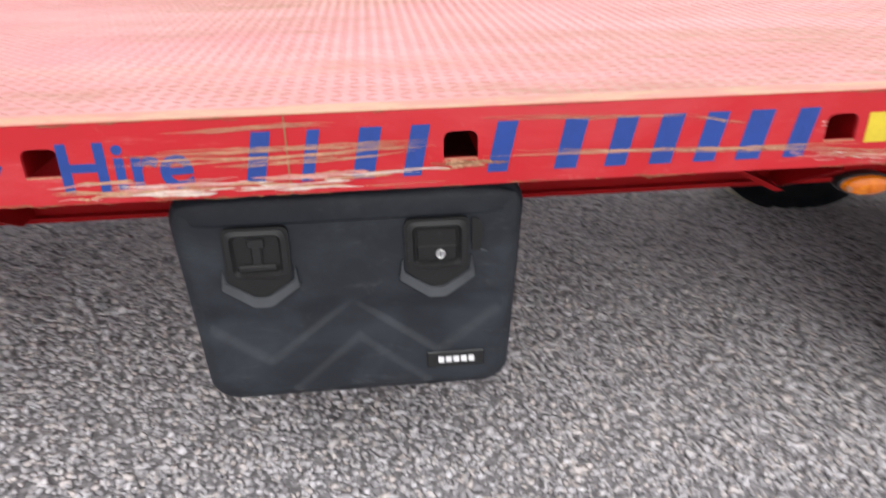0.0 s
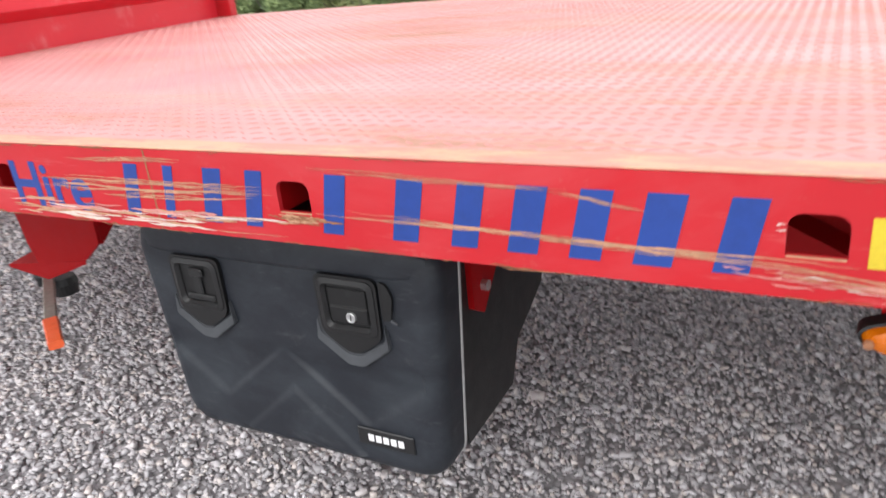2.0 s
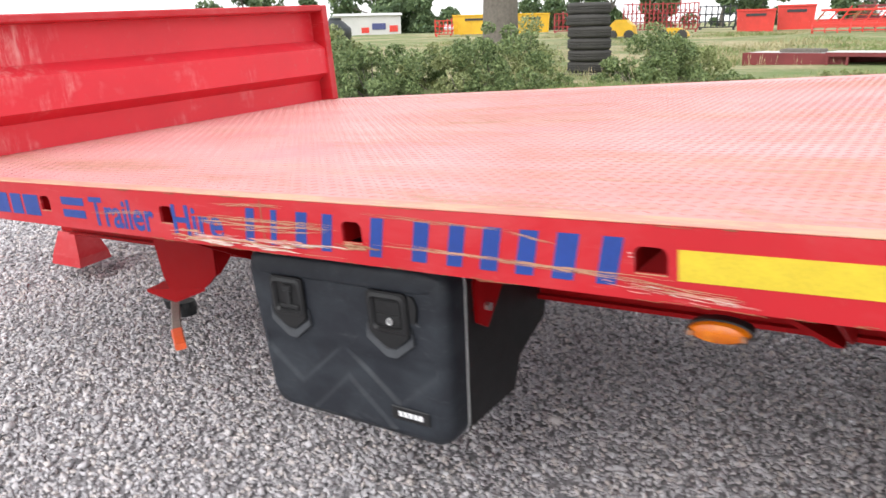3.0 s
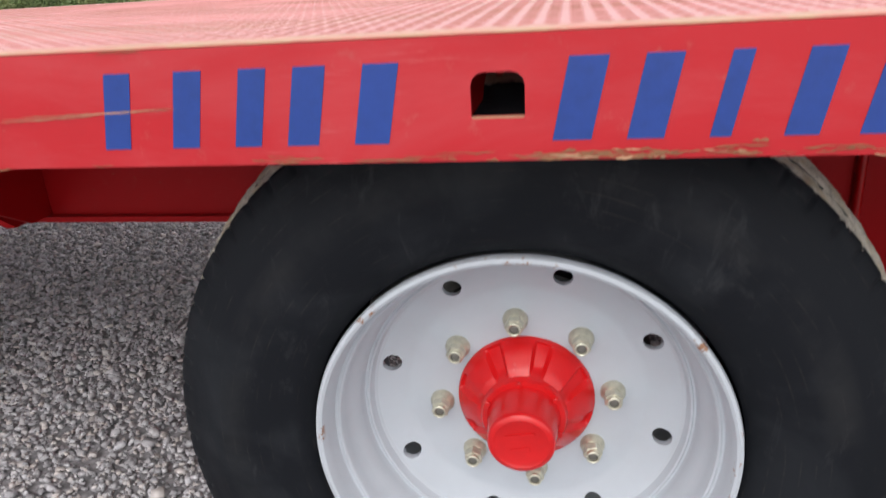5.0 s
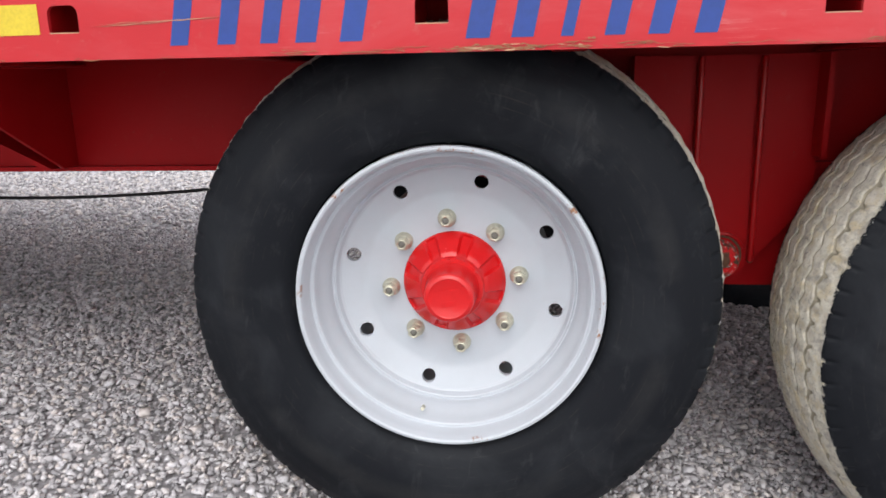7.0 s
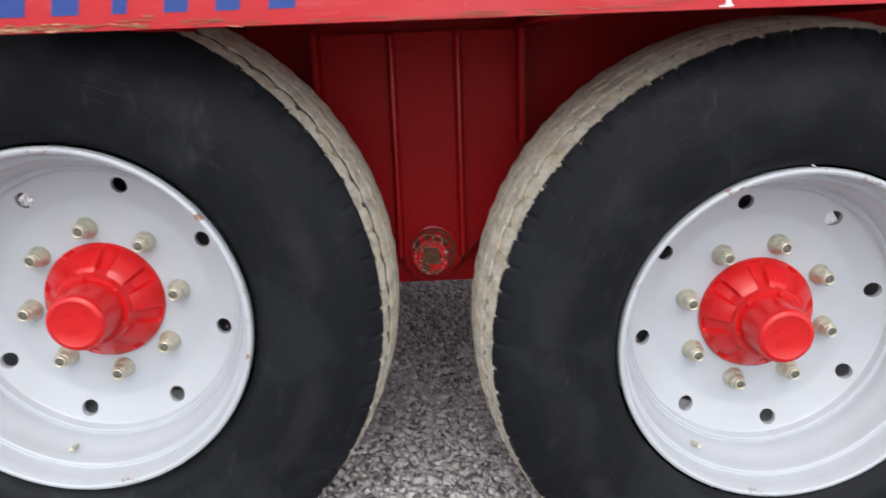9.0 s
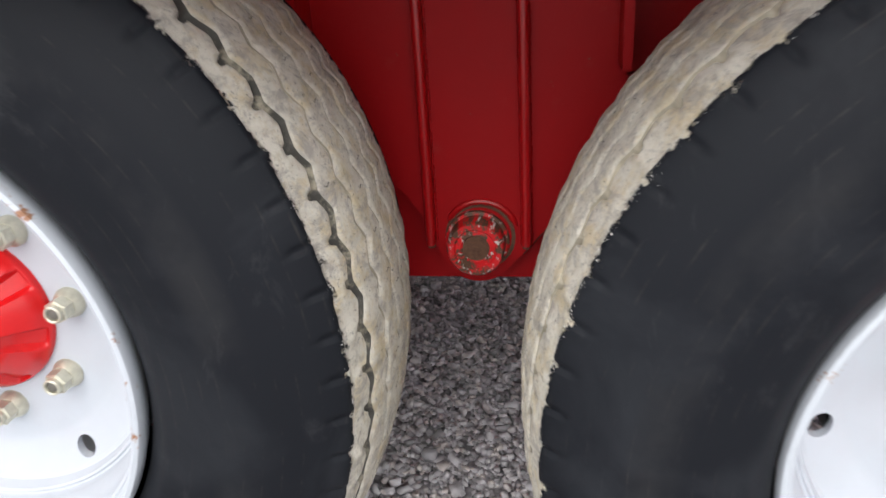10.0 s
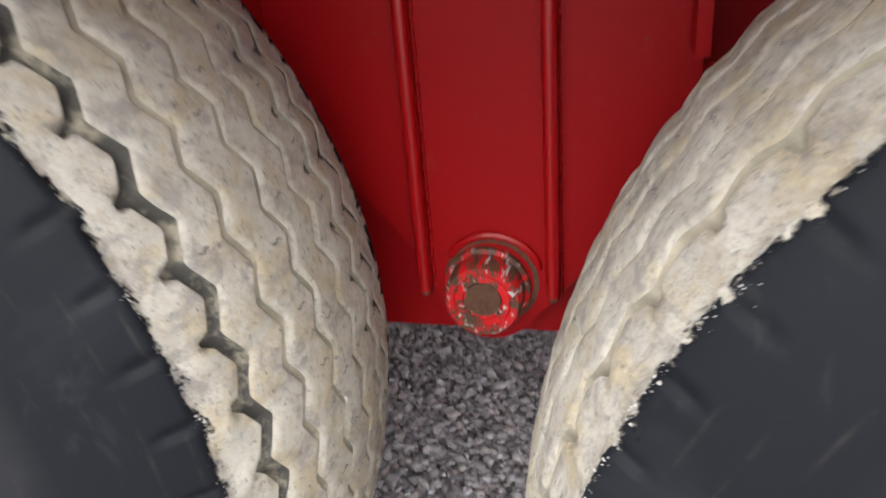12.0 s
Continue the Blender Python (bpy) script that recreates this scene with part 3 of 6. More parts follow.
part("collar_shade", bm, M_PINRUST_SHADE, hang, "dark ring painted as the shadow round the pin")

# ---- wheels ----


def tyre_mesh(SEG=1120, near=True, foot=-0.523, which=0):
    """Rubber sidewalls and a lime-caked tread, whose rows follow the zigzag of its grooves; the foot is pressed flat on the ground.
    Also the flakes of lime on the shoulder."""
    rng = np.random.default_rng(7)
    side = [(0.158, 0.318, 0), (0.142, 0.331, 0), (0.1350, 0.340, 0), (0.1328, 0.3440, 0), (0.1310, 0.3480, 0), (0.1296, 0.3520, 0), (0.128, 0.357, 0), (0.121, 0.382, 0), (0.1185, 0.408, 0), (0.1182, 0.430, 0), (0.1200, 0.448, 0), (0.1232, 0.4640, 0), (0.1268, 0.4765, 0), (0.131, 0.487, 0), (0.140, 0.506, 0), (0.1405, 0.5075, 0), (0.1455, 0.517, 0), (0.1495, 0.5232, 0), (0.1500, 0.5240, 0), (0.1540, 0.5300, 0), (0.158, 0.535, 0), (0.162, 0.5385, 0)]
    rows, last = [], 0.166
    first = (0.206, 0.212)[which]
    for k, g in enumerate((first, 0.2510 + 0.002 * which, 0.2965, 0.3405, 0.387, 0.432)):
        w = ((0.0066, 0.0050)[which], 0.0050, 0.0044, 0.0042, 0.0050, 0.0056)[k]
        d = (1.0, 0.52, 0.48, 0.52, 0.9, 1.0)[k]
        rows += [(y, 0.0) for y in np.linspace(last, g - w - 0.0030, 6)] + [(g - w - 0.0012, 0.0), (g - w - 0.0004, 0.04)]
        rows += [(g - w, 0.25 * d), (g - 0.88 * w, 0.95 * d), (g - 0.4 * w, d), (g + 0.1 * w, 0.85 * d), (g + 0.6 * w, 0.52 * d), (g + w, 0.22 * d), (g + 1.35 * w, 0.06 * d), (g + 1.7 * w, 0.0)]
        last = g + 1.7 * w + 0.0022
    rows += [(y, 0.0) for y in np.linspace(last, 0.470, 7)]
    crown = lambda y: TYRE_R - 0.025 * abs((y - 0.318) / 0.152) ** 2.2
    P = np.array(side + [(y, crown(y), d) for y, d in rows] + [(0.636 - y, r, 0) for y, r, _ in side[::-1]])
    n0, nt, n = len(side), len(rows), len(P)
    th = np.linspace(0, 2 * np.pi, SEG, endpoint=False)
    Y, R, D = (np.repeat(P[:, i][:, None], SEG, 1) for i in range(3))
    phase = (3.13, 0.10)[which] / 360
    ph = (th / (2 * np.pi) - phase) * 70
    u = ph % 1
    zig = np.where(u < 0.5, u / 0.5, (1 - u) / 0.5) - 0.5
    inside = np.zeros(n, bool)
    inside[n0:n0 + nt] = True
    hold = np.clip(np.minimum(Y - 0.166, 0.470 - Y) / 0.03, 0, 1)
    Y = Y + 0.0155 * zig[None] * hold * inside[:, None]
    # sipes and rounded pockets where the grooves turn
    pocket = np.zeros_like(D)
    for g, w in ((first, (0.0066, 0.0050)[which]), (0.387, 0.0046), (0.432, 0.0062)):
        pocket = np.maximum(pocket, np.clip(2.2 - np.hypot((u[None] - (u[None] > 0.5)) * 0.050, Y - (g - 0.0078 - w)) / 0.0026, 0, 0.8))
    D = np.maximum(D, pocket * inside[:, None])
    lump = rng.normal(0, 1, (n, SEG))
    for _ in range(4):
        lump = (lump + np.roll(lump, 1, 1) + np.roll(lump, -1, 1) + np.roll(lump, 1, 0) + np.roll(lump, -1, 0)) / 5
    R = R - 0.0110 * D + inside[:, None] * lump * 0.0017
    rag = np.zeros(SEG)
    for f in (7, 23, 46, 71, 117, 203, 311, 420):
        rag += np.sin(f * th + rng.uniform(0, 6.3)) / (1 + f / 110)
    edge = LIME_EDGE[which] - 0.0005 + 0.0016 * rag
    cut = np.clip(1.8 - np.abs((ph + 0.25) % 1 - 0.5) / 0.060, 0, 1)
    idx = np.arange(n)
    for r in range(n0 - 5, n0):
        R[r] -= 0.0018 * cut
        Y[r] += 0.0022 * cut
    caked_v = (Y > edge[None]) & (idx[:, None] >= 15) & (Y < 0.48)
    rise = caked_v & (idx[:, None] >= n0) & (idx[:, None] < n0 + 5)
    R = R + rise * 0.0009 * np.clip(lump * 4 + 0.6, 0, 1.6)
    v = np.stack([R * np.cos(th), Y, R * np.sin(th)], -1)
    press = np.clip(foot - v[..., 2], 0, None)
    v[..., 2] += press
    v[..., 1] += np.where(v[..., 1] < 0.318, -1, 1) * press * 0.30
    a, b = np.meshgrid(np.arange(n - 1), np.arange(SEG), indexing="ij")
    b2 = (b + 1) % SEG
    faces = np.stack([a * SEG + b, a * SEG + b2, (a + 1) * SEG + b2, (a + 1) * SEG + b], -1).reshape(-1, 4)
    fy = (Y[:-1] + Y[1:]) / 2
    low = np.arange(n - 1)[:, None]
    caked = (fy > edge[None]) & (fy < 0.478) & (low >= 15) & (low < n0 + nt + 2)
    fd = (D[:-1] + D[1:]) / 2
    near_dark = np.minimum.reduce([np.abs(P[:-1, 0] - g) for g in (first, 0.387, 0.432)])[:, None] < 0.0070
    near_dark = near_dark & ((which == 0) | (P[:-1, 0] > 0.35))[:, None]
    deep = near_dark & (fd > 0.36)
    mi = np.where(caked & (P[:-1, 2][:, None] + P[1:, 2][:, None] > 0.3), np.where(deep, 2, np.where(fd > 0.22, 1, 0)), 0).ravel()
    me = bpy.data.meshes.new("tyre")
    me.from_pydata(v.reshape(-1, 3).tolist(), [], faces.tolist())
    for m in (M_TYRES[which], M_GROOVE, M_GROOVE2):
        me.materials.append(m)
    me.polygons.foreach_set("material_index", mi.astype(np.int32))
    me.update()
    me.shade_smooth()
    if not near:
        return me
    # flakes that cling along the ragged edge
    N = 5200
    i = rng.integers(0, SEG, N)
    q = np.interp(edge[i] - np.abs(rng.normal(0, 0.0026, N)) + 0.0042, np.maximum.accumulate(P[14:n0 + 6, 0]), np.arange(14, n0 + 6))
    j = np.floor(q).astype(int).clip(14, n0 + 4)
    c = v[j, i] * (1 - (q - j))[:, None] + v[j + 1, i] * (q - j)[:, None]
    s = 0.00012 + np.abs(rng.normal(0, 0.00022, N))
    base = np.array([(1, 0, 0), (-1, 0, 0), (0, 1, 0), (0, -1, 0), (0, 0, 1), (0, 0, -1)], float)
    w = c[:, None] + base[None] * s[:, None, None] * rng.uniform(0.4, 2.6, (N, 6, 1))
    f = np.array([(0, 2, 4), (2, 1, 4), (1, 3, 4), (3, 0, 4), (2, 0, 5), (1, 2, 5), (3, 1, 5), (0, 3, 5)])
    me2 = bpy.data.meshes.new("lime_crust")
    me2.from_pydata(w.reshape(-1, 3).tolist(), [], (f[None] + 6 * np.arange(N)[:, None, None]).reshape(-1, 3).tolist())
    me2.materials.append(M_CRUST)
    # short wavy sipe slits, two to a step of each rib
    sv, sf = [], []
    for row, g in enumerate((0.227, 0.274, 0.319, 0.364, 0.410)):
        for k in range(70):
            a0 = ((k + 0.5 * (row % 2)) / 70 + phase) * 2 * np.pi
            y0 = g + 0.0155 * (0.5 if row % 2 else -0.5) + rng.normal(0, 0.0012)
            if rng.random() < 0.25:
                continue
            b0 = len(sv)
            for m in range(6):
                t = m / 5 - 0.5
                yy, aa = y0 + 0.013 * t, a0 + (0.0020 * math.sin(t * 6.3) - 0.003 * t) / TYRE_R
                hw = 0.0007 * (1 - abs(t) * 1.2)
                for q in (-1, 1):
                    rr = crown(yy) + 0.0009
                    sv.append((rr * math.cos(aa + q * hw / TYRE_R), yy, rr * math.sin(aa + q * hw / TYRE_R)))
            sf += [(b0 + 2 * m, b0 + 2 * m + 1, b0 + 2 * m + 3, b0 + 2 * m + 2) for m in range(5)]
    me3 = bpy.data.meshes.new("sipe_slit")
    me3.from_pydata(sv, [], sf)
    me3.materials.append(M_SIPE)
    return me, me2, me3


def rim_mesh():
    """A dished steel disc in a deep well rim, with eight hand holes through it."""
    bm = bmesh.new()
    lathe(bm, [(0.176, 0.305), (0.158, 0.3125), (0.146, 0.3140), (0.1395, 0.3118), (0.1378, 0.3070), (0.1400, 0.3030), (0.1475, 0.3002), (0.158, 0.2985), (0.180, 0.2962), (0.1835, 0.2950), (0.1845, 0.2925), (0.1840, 0.2895), (0.1860, 0.2868), (0.1910, 0.2852),
               (0.203, 0.2838), (0.214, 0.2812), (0.224, 0.2775), (0.233, 0.2738), (0.243, 0.2708), (0.251, 0.2694), (0.2580, 0.2688), (0.2625, 0.2672), (0.2632, 0.2645), (0.2615, 0.2618), (0.2632, 0.2590), (0.2700, 0.2572), (0.2770, 0.2545), (0.2805, 0.2500)], 128)
    # the disc: a sloping outer band with the openings, and a flat middle
    n, hole_r, hole_c, bend = 8, 0.0155, 0.230, 0.2075
    outer = [(0.2505 * math.cos(2 * math.pi * i / 128), 0.2505 * math.sin(2 * math.pi * i / 128)) for i in range(128)]
    middle = [(bend * math.cos(2 * math.pi * i / 128), bend * math.sin(2 * math.pi * i / 128)) for i in range(128)]
    holes = []
    for k in range(n):
        a = radians(90 - 21.3 - 45 * k)
        holes.append(circle(hole_c * math.cos(a), hole_c * math.sin(a), hole_r, 24))
    band = bmesh.new()
    plate_with_holes(band, outer, [middle] + holes, 1, 0.0, 0.012)
    for v in band.verts:
        v.co.y += 0.2960 - (math.hypot(v.co.x, v.co.z) - bend) * 0.36
    tmp = bpy.data.meshes.new("band")
    band.to_mesh(tmp)
    band.free()
    bm.from_mesh(tmp)
    bpy.data.meshes.remove(tmp)
    lathe(bm, [(0.311, 0.112), (0.2990, 0.112), (0.2990, 0.192), (0.2988, 0.196), (0.2982, 0.200), (0.2972, 0.204), (0.2960, 0.2075)], 128)
    lathe(bm, [(0.292, 0.2505), (0.305, 0.262), (0.44, 0.272), (0.47, 0.30), (0.486, 0.318)], 96)
    me = bpy.data.meshes.new("rim")
    bmesh.ops.remove_doubles(bm, verts=bm.verts, dist=0.0002)
    bmesh.ops.recalc_face_normals(bm, faces=bm.faces)
    bm.to_mesh(me)
    bm.free()
    me.materials.append(M_RIM)
    me.shade_smooth()
    me.set_sharp_from_angle(angle=radians(28))
    return me


def hub_mesh():
    """A cast hub: a flange, a cone with eight raised webs, a collar and a domed cap."""
    bm = bmesh.new()
    prof = [(0.279, 0.1130), (0.2600, 0.1130), (0.2575, 0.1120), (0.2565, 0.1105), (0.2545, 0.1080), (0.2520, 0.1050), (0.2480, 0.1005), (0.2430, 0.0940), (0.2375, 0.0870), (0.2325, 0.0805), (0.2285, 0.0750), (0.2255, 0.0710),
            (0.2230, 0.0690), (0.2155, 0.0683), (0.2130, 0.0662), (0.2130, 0.0585), (0.2100, 0.0568), (0.1950, 0.0552), (0.1680, 0.0525), (0.1620, 0.0513), (0.1592, 0.0488), (0.1580, 0.042), (0.1595, 0.039), (0.1595, 0.0)]
    lathe(bm, [(0.165 + (y - 0.1592) * 1.27, r) for y, r in prof], 192)
    for v in bm.verts:
        r, th = math.hypot(v.co.x, v.co.z), math.atan2(v.co.z, v.co.x)
        if 0.0705 < r < 0.1095:
            c = math.cos(8 * th)
            web = min(1.0, max(0.0, (c + 0.72) / 0.45))
            web = web * web * (3 - 2 * web)
            fade = min(1.0, (r - 0.0695) / 0.004, (0.1110 - r) / 0.006)
            v.co.y += (0.0085 - 0.0125 * web) * max(0.0, fade)
    me = bpy.data.meshes.new("hub")
    bmesh.ops.recalc_face_normals(bm, faces=bm.faces)
    bm.to_mesh(me)
    bm.free()
    me.materials.append(M_HUB)
    me.shade_smooth()
    me.set_sharp_from_angle(angle=radians(45))
    return me


def nut_mesh():
    """A dished washer, a hexagon nut with a turned end and the hollow end of the stud."""
    bm = bmesh.new()
    lathe(bm, [(0.299, 0.0205), (0.2955, 0.0205), (0.2900, 0.0185), (0.2850, 0.0150), (0.2840, 0.0)], 28)
    lathe(bm, [(0.2845, 0.0158), (0.2690, 0.0158), (0.2670, 0.0140), (0.2670, 0.0)], 6)
    lathe(bm, [(0.2675, 0.0118), (0.2610, 0.0114), (0.2600, 0.0098), (0.2610, 0.0080), (0.2670, 0.0076), (0.2672, 0.0)], 20)
    me = bpy.data.meshes.new("wheel_nut")
    bmesh.ops.recalc_face_normals(bm, faces=bm.faces)
    bm.to_mesh(me)
    bm.free()
    me.materials.append(M_ZINC)
    me.shade_smooth()
    me.set_sharp_from_angle(angle=radians(30))
    return me


def stud_mesh():
    bm = bmesh.new()
    lathe(bm, [(0.2670, 0.0072), (0.2632, 0.0070), (0.2626, 0.0060), (0.2640, 0.0)], 14)
    me = bpy.data.meshes.new("stud_end")
    bmesh.ops.recalc_face_normals(bm, faces=bm.faces)
    bm.to_mesh(me)
    bm.free()
    me.materials.append(M_STUD)
    me.shade_smooth()
    return me


def hub_bolt_mesh():
    bm = bmesh.new()
    lathe(bm, [(0.234, 0.0048), (0.2285, 0.0048), (0.228, 0.004), (0.228, 0.0)], 10)
    me = bpy.data.meshes.new("cap_bolt")
    bm.to_mesh(me)
    bm.free()
    me.materials.append(M_HUB)
    return me


ME_FAR = tyre_mesh(210, False)
ME_RIM, ME_HUB, ME_NUT, ME_STUD, ME_BOLT = rim_mesh(), hub_mesh(), nut_mesh(), stud_mesh(), hub_bolt_mesh()


LEVEL = math.degrees(math.atan(NOSE))


def wheel(x, z, nut_turn, valve_turn, foot, which, far=False):
    if not far:
        mesh, flakes, sipe = tyre_mesh(foot=foot, which=which)
    w = new("wheel")
    w.parent = trailer
    w.matrix_basis = pose(x, WIDTH if far else 0, z, 0, 0, 180 if far else 0)
    w["label"] = "grey truck wheel with black tyre, lime-caked tread and red hub"
    tyre = obj("tyre", None, None, w, "worn black tyre with pale lime-caked tread", me=ME_FAR if far else mesh)
    level = pose(0, -0.012 * which, 0, 0, -LEVEL if far else LEVEL, 0)
    tyre.matrix_basis = level
    if not far:
        crust = obj("lime_crust", None, None, w, "flaking white lime crust", me=flakes)
        crust["kind"], crust.matrix_basis = "stuff", level
        slits = obj("sipe_slit", None, None, w, "small wavy dark slit cut in the tread", me=sipe)
        slits["kind"], slits.matrix_basis = "stuff", level
    rim = obj("rim", None, None, w, "pale grey steel rim with rust chips", me=ME_RIM)
    rim.matrix_basis = pose(0, 0, 0, 0, -nut_turn, 0)
    hub = obj("hub", None, None, w, "glossy red hub cap", me=ME_HUB)
    hub.matrix_basis = pose(0, 0, 0, 0, -nut_turn, 0)
    bm = bmesh.new()
    lathe(bm, [(0.325, 0.0), (0.325, 0.205), (0.330, 0.213), (0.455, 0.216), (0.460, 0.20), (0.460, 0.0)], 48)
    part("brake_drum", bm, M_BLACK, w, "dark brake drum behind the rim", True)
    for k in range(8):
        a = radians(90 + nut_turn - 45 * k)
        o = obj("wheel_nut", None, None, w, me=ME_NUT)
        o.matrix_basis = pose(0.1425 * math.cos(a), 0, 0.1425 * math.sin(a), 0, 17 * k, 0)
        obj("stud_end", None, None, o, "dark hollow stud end", me=ME_STUD)
    for k in range(6):
        a = radians(90 + nut_turn - 60 * k)
        o = obj("cap_bolt", None, None, w, me=ME_BOLT)
        o.matrix_basis = pose(0.0622 * math.cos(a), 0, 0.0622 * math.sin(a))
    if not far and nut_turn < 0:
        for k in range(9):
            a = radians(186 + 3.4 * k + (3 if k > 4 else 0))
            bm = bmesh.new()
            box(bm, (0.402, 0.1174, -0.008 if k % 3 else -0.0035), (0.428, 0.1195, 0.008 if k % 3 else 0.0035), 0.0008)
            mark = part("sidewall_mark", bm, M_RUBBER, tyre)
            mark.matrix_basis = level.inverted() @ pose(0, 0, 0, 0, -math.degrees(a), 0)
    a = radians(valve_turn)
    bm = bmesh.new()
    p = Vector((0.281 * math.cos(a), 0.236, 0.281 * math.sin(a)))
    cyl(bm, p, p + Vector((0, -0.038, 0)) - 0.012 * Vector((math.cos(a), 0, math.sin(a))), 0.005, 0.004, 10)
    part("valve", bm, M_ZINC, w)
    # a raised plain triangle cast into the cap
    bm = bmesh.new()
    prism(bm, [(-0.022, 0.010), (0.022, 0.018), (0.020, 0.0215), (-0.024, 0.0135)], 1, 0.1636, 0.1665)
    prism(bm, [(-0.015, -0.02), (0.014, -0.014), (0.012, -0.004), (-0.017, -0.010)], 1, 0.1642, 0.1665)
    part("cast_mark", bm, M_HUB, w)
    return w


for x, z in AXLES:
    first = x < 0.5
    foot = -(z + NOSE * x - GROUND_Z) + 0.004
    wheel(x, z, 5.8 if first else -13.9, 256 if first else 240, foot, 0 if first else 1)
    wheel(x, z, 20.0, 90, foot, 0, True)
    bm = bmesh.new()
    cyl(bm, (x, 0.31, z), (x, WIDTH - 0.31, z), 0.063, seg=20)
    part("axle", bm, M_RED, trailer)
    part("spring_arm", boxes(((x - 0.05, 0.68, z - 0.02), (x + 0.05, 0.76, 0.709))), M_RED, trailer)
    part("spring_arm", boxes(((x - 0.05, WIDTH - 0.76, z - 0.02), (x + 0.05, WIDTH - 0.68, 0.709))), M_RED, trailer)

# ---- lettering and marks on the side rail ----


def slanted(bm, x0, x1, z0, z1, shear=0.2, y0=-0.0009, y1=-0.0002):
    d = (z1 - z0) * shear / 2
    prism(bm, [(x0 - d, z0), (x1 - d, z0), (x1 + d, z1), (x0 + d, z1)], 1, y0, y1)
    return bm


def lettering(text, x0, x1, z0, cap, name, weight=0.02):
    cu = bpy.data.curves.new(name, "FONT")
    cu.body, cu.size, cu.extrude, cu.offset, cu.shear = text, 1.0, 0.004, weight, 0.0
    tmp = bpy.data.objects.new(name, cu)
    scene.collection.objects.link(tmp)
    me = bpy.data.meshes.new_from_object(tmp.evaluated_get(bpy.context.evaluated_depsgraph_get()))
    bpy.data.objects.remove(tmp)
    xs = [v.co.x for v in me.vertices]
    ys = [v.co.y for v in me.vertices]
    sx, sz = (x1 - x0) / (max(xs) - min(xs)), cap / max(ys)
    lo = min(xs)
    for v in me.vertices:
        x, y, z = v.co
        v.co = (x0 + (x - lo) * sx, -0.0006 + (0.0003 if z < 0 else -0.0003), z0 + y * sz)
    me.materials.append(M_BLUE)
    return obj(name, None, None, trailer, "blue vinyl lettering", me=me)


lettering("Trailer", -2.945, -2.635, 0.998, 0.082, "lettering")
lettering("Hire", -2.552, -2.352, 1.000, 0.078, "lettering")
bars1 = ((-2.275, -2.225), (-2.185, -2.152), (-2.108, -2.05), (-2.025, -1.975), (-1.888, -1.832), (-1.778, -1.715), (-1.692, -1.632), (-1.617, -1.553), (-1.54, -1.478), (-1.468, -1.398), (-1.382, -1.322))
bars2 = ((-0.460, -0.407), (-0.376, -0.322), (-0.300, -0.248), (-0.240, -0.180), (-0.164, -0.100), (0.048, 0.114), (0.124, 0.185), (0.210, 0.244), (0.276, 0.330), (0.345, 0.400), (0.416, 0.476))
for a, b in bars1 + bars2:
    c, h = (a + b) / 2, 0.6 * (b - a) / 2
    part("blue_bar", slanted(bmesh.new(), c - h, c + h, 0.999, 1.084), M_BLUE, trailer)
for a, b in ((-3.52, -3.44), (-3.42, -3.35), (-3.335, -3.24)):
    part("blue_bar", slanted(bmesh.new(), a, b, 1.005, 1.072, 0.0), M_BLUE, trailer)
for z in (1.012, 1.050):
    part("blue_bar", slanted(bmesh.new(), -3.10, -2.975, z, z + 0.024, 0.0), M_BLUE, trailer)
bm = bmesh.new()
prism(bm, [(-1.237, 1.019), (-0.694, 1.023), (-0.694, 1.074), (-1.237, 1.071)], 1, -0.0012, -0.0002)
part("reflective_strip", bm, M_YELLOW, trailer, "yellow reflective marker tape")
bm = bmesh.new()
prism(bm, [(1.32, 1.019), (1.86, 1.023), (1.86, 1.074), (1.32, 1.071)], 1, -0.0012, -0.0002)
part("reflective_strip", bm, M_YELLOW, trailer, "yellow reflective marker tape")

rng = random.Random(3)


def scratch(x0, x1, z0, z1, width, wave, mat, y=-0.0013):
    """A long uneven scrape along the rail."""
    n = max(6, int((x1 - x0) / 0.02))
    ph, top, bot = rng.uniform(0, 6), [], []
    for i in range(n + 1):
        u = i / n
        x = x0 + (x1 - x0) * u
        z = z0 + (z1 - z0) * u + wave * math.sin(ph + u * 5.0) + rng.gauss(0, 0.0006)
        w = width * (0.35 + rng.random()) * min(1, 6 * u + 0.1, 6 * (1 - u) + 0.1) / 2
        top.append((x, z + w)), bot.append((x, z - w))
    bm = bmesh.new()
    a = [bm.verts.new((x, y, z)) for x, z in top]
    b = [bm.verts.new((x, y, z)) for x, z in bot]
    a2 = [bm.verts.new((x, y + 0.0006, z)) for x, z in top]
    b2 = [bm.verts.new((x, y + 0.0006, z)) for x, z in bot]
    for i in range(n):
        bm.faces.new((a[i], a[i + 1], b[i + 1], b[i]))
        bm.faces.new((a2[i], a2[i + 1], a[i + 1], a[i]))
        bm.faces.new((b[i], b[i + 1], b2[i + 1], b2[i]))
    return part("scratch", bm, mat, trailer, "tan scrape in the red paint")


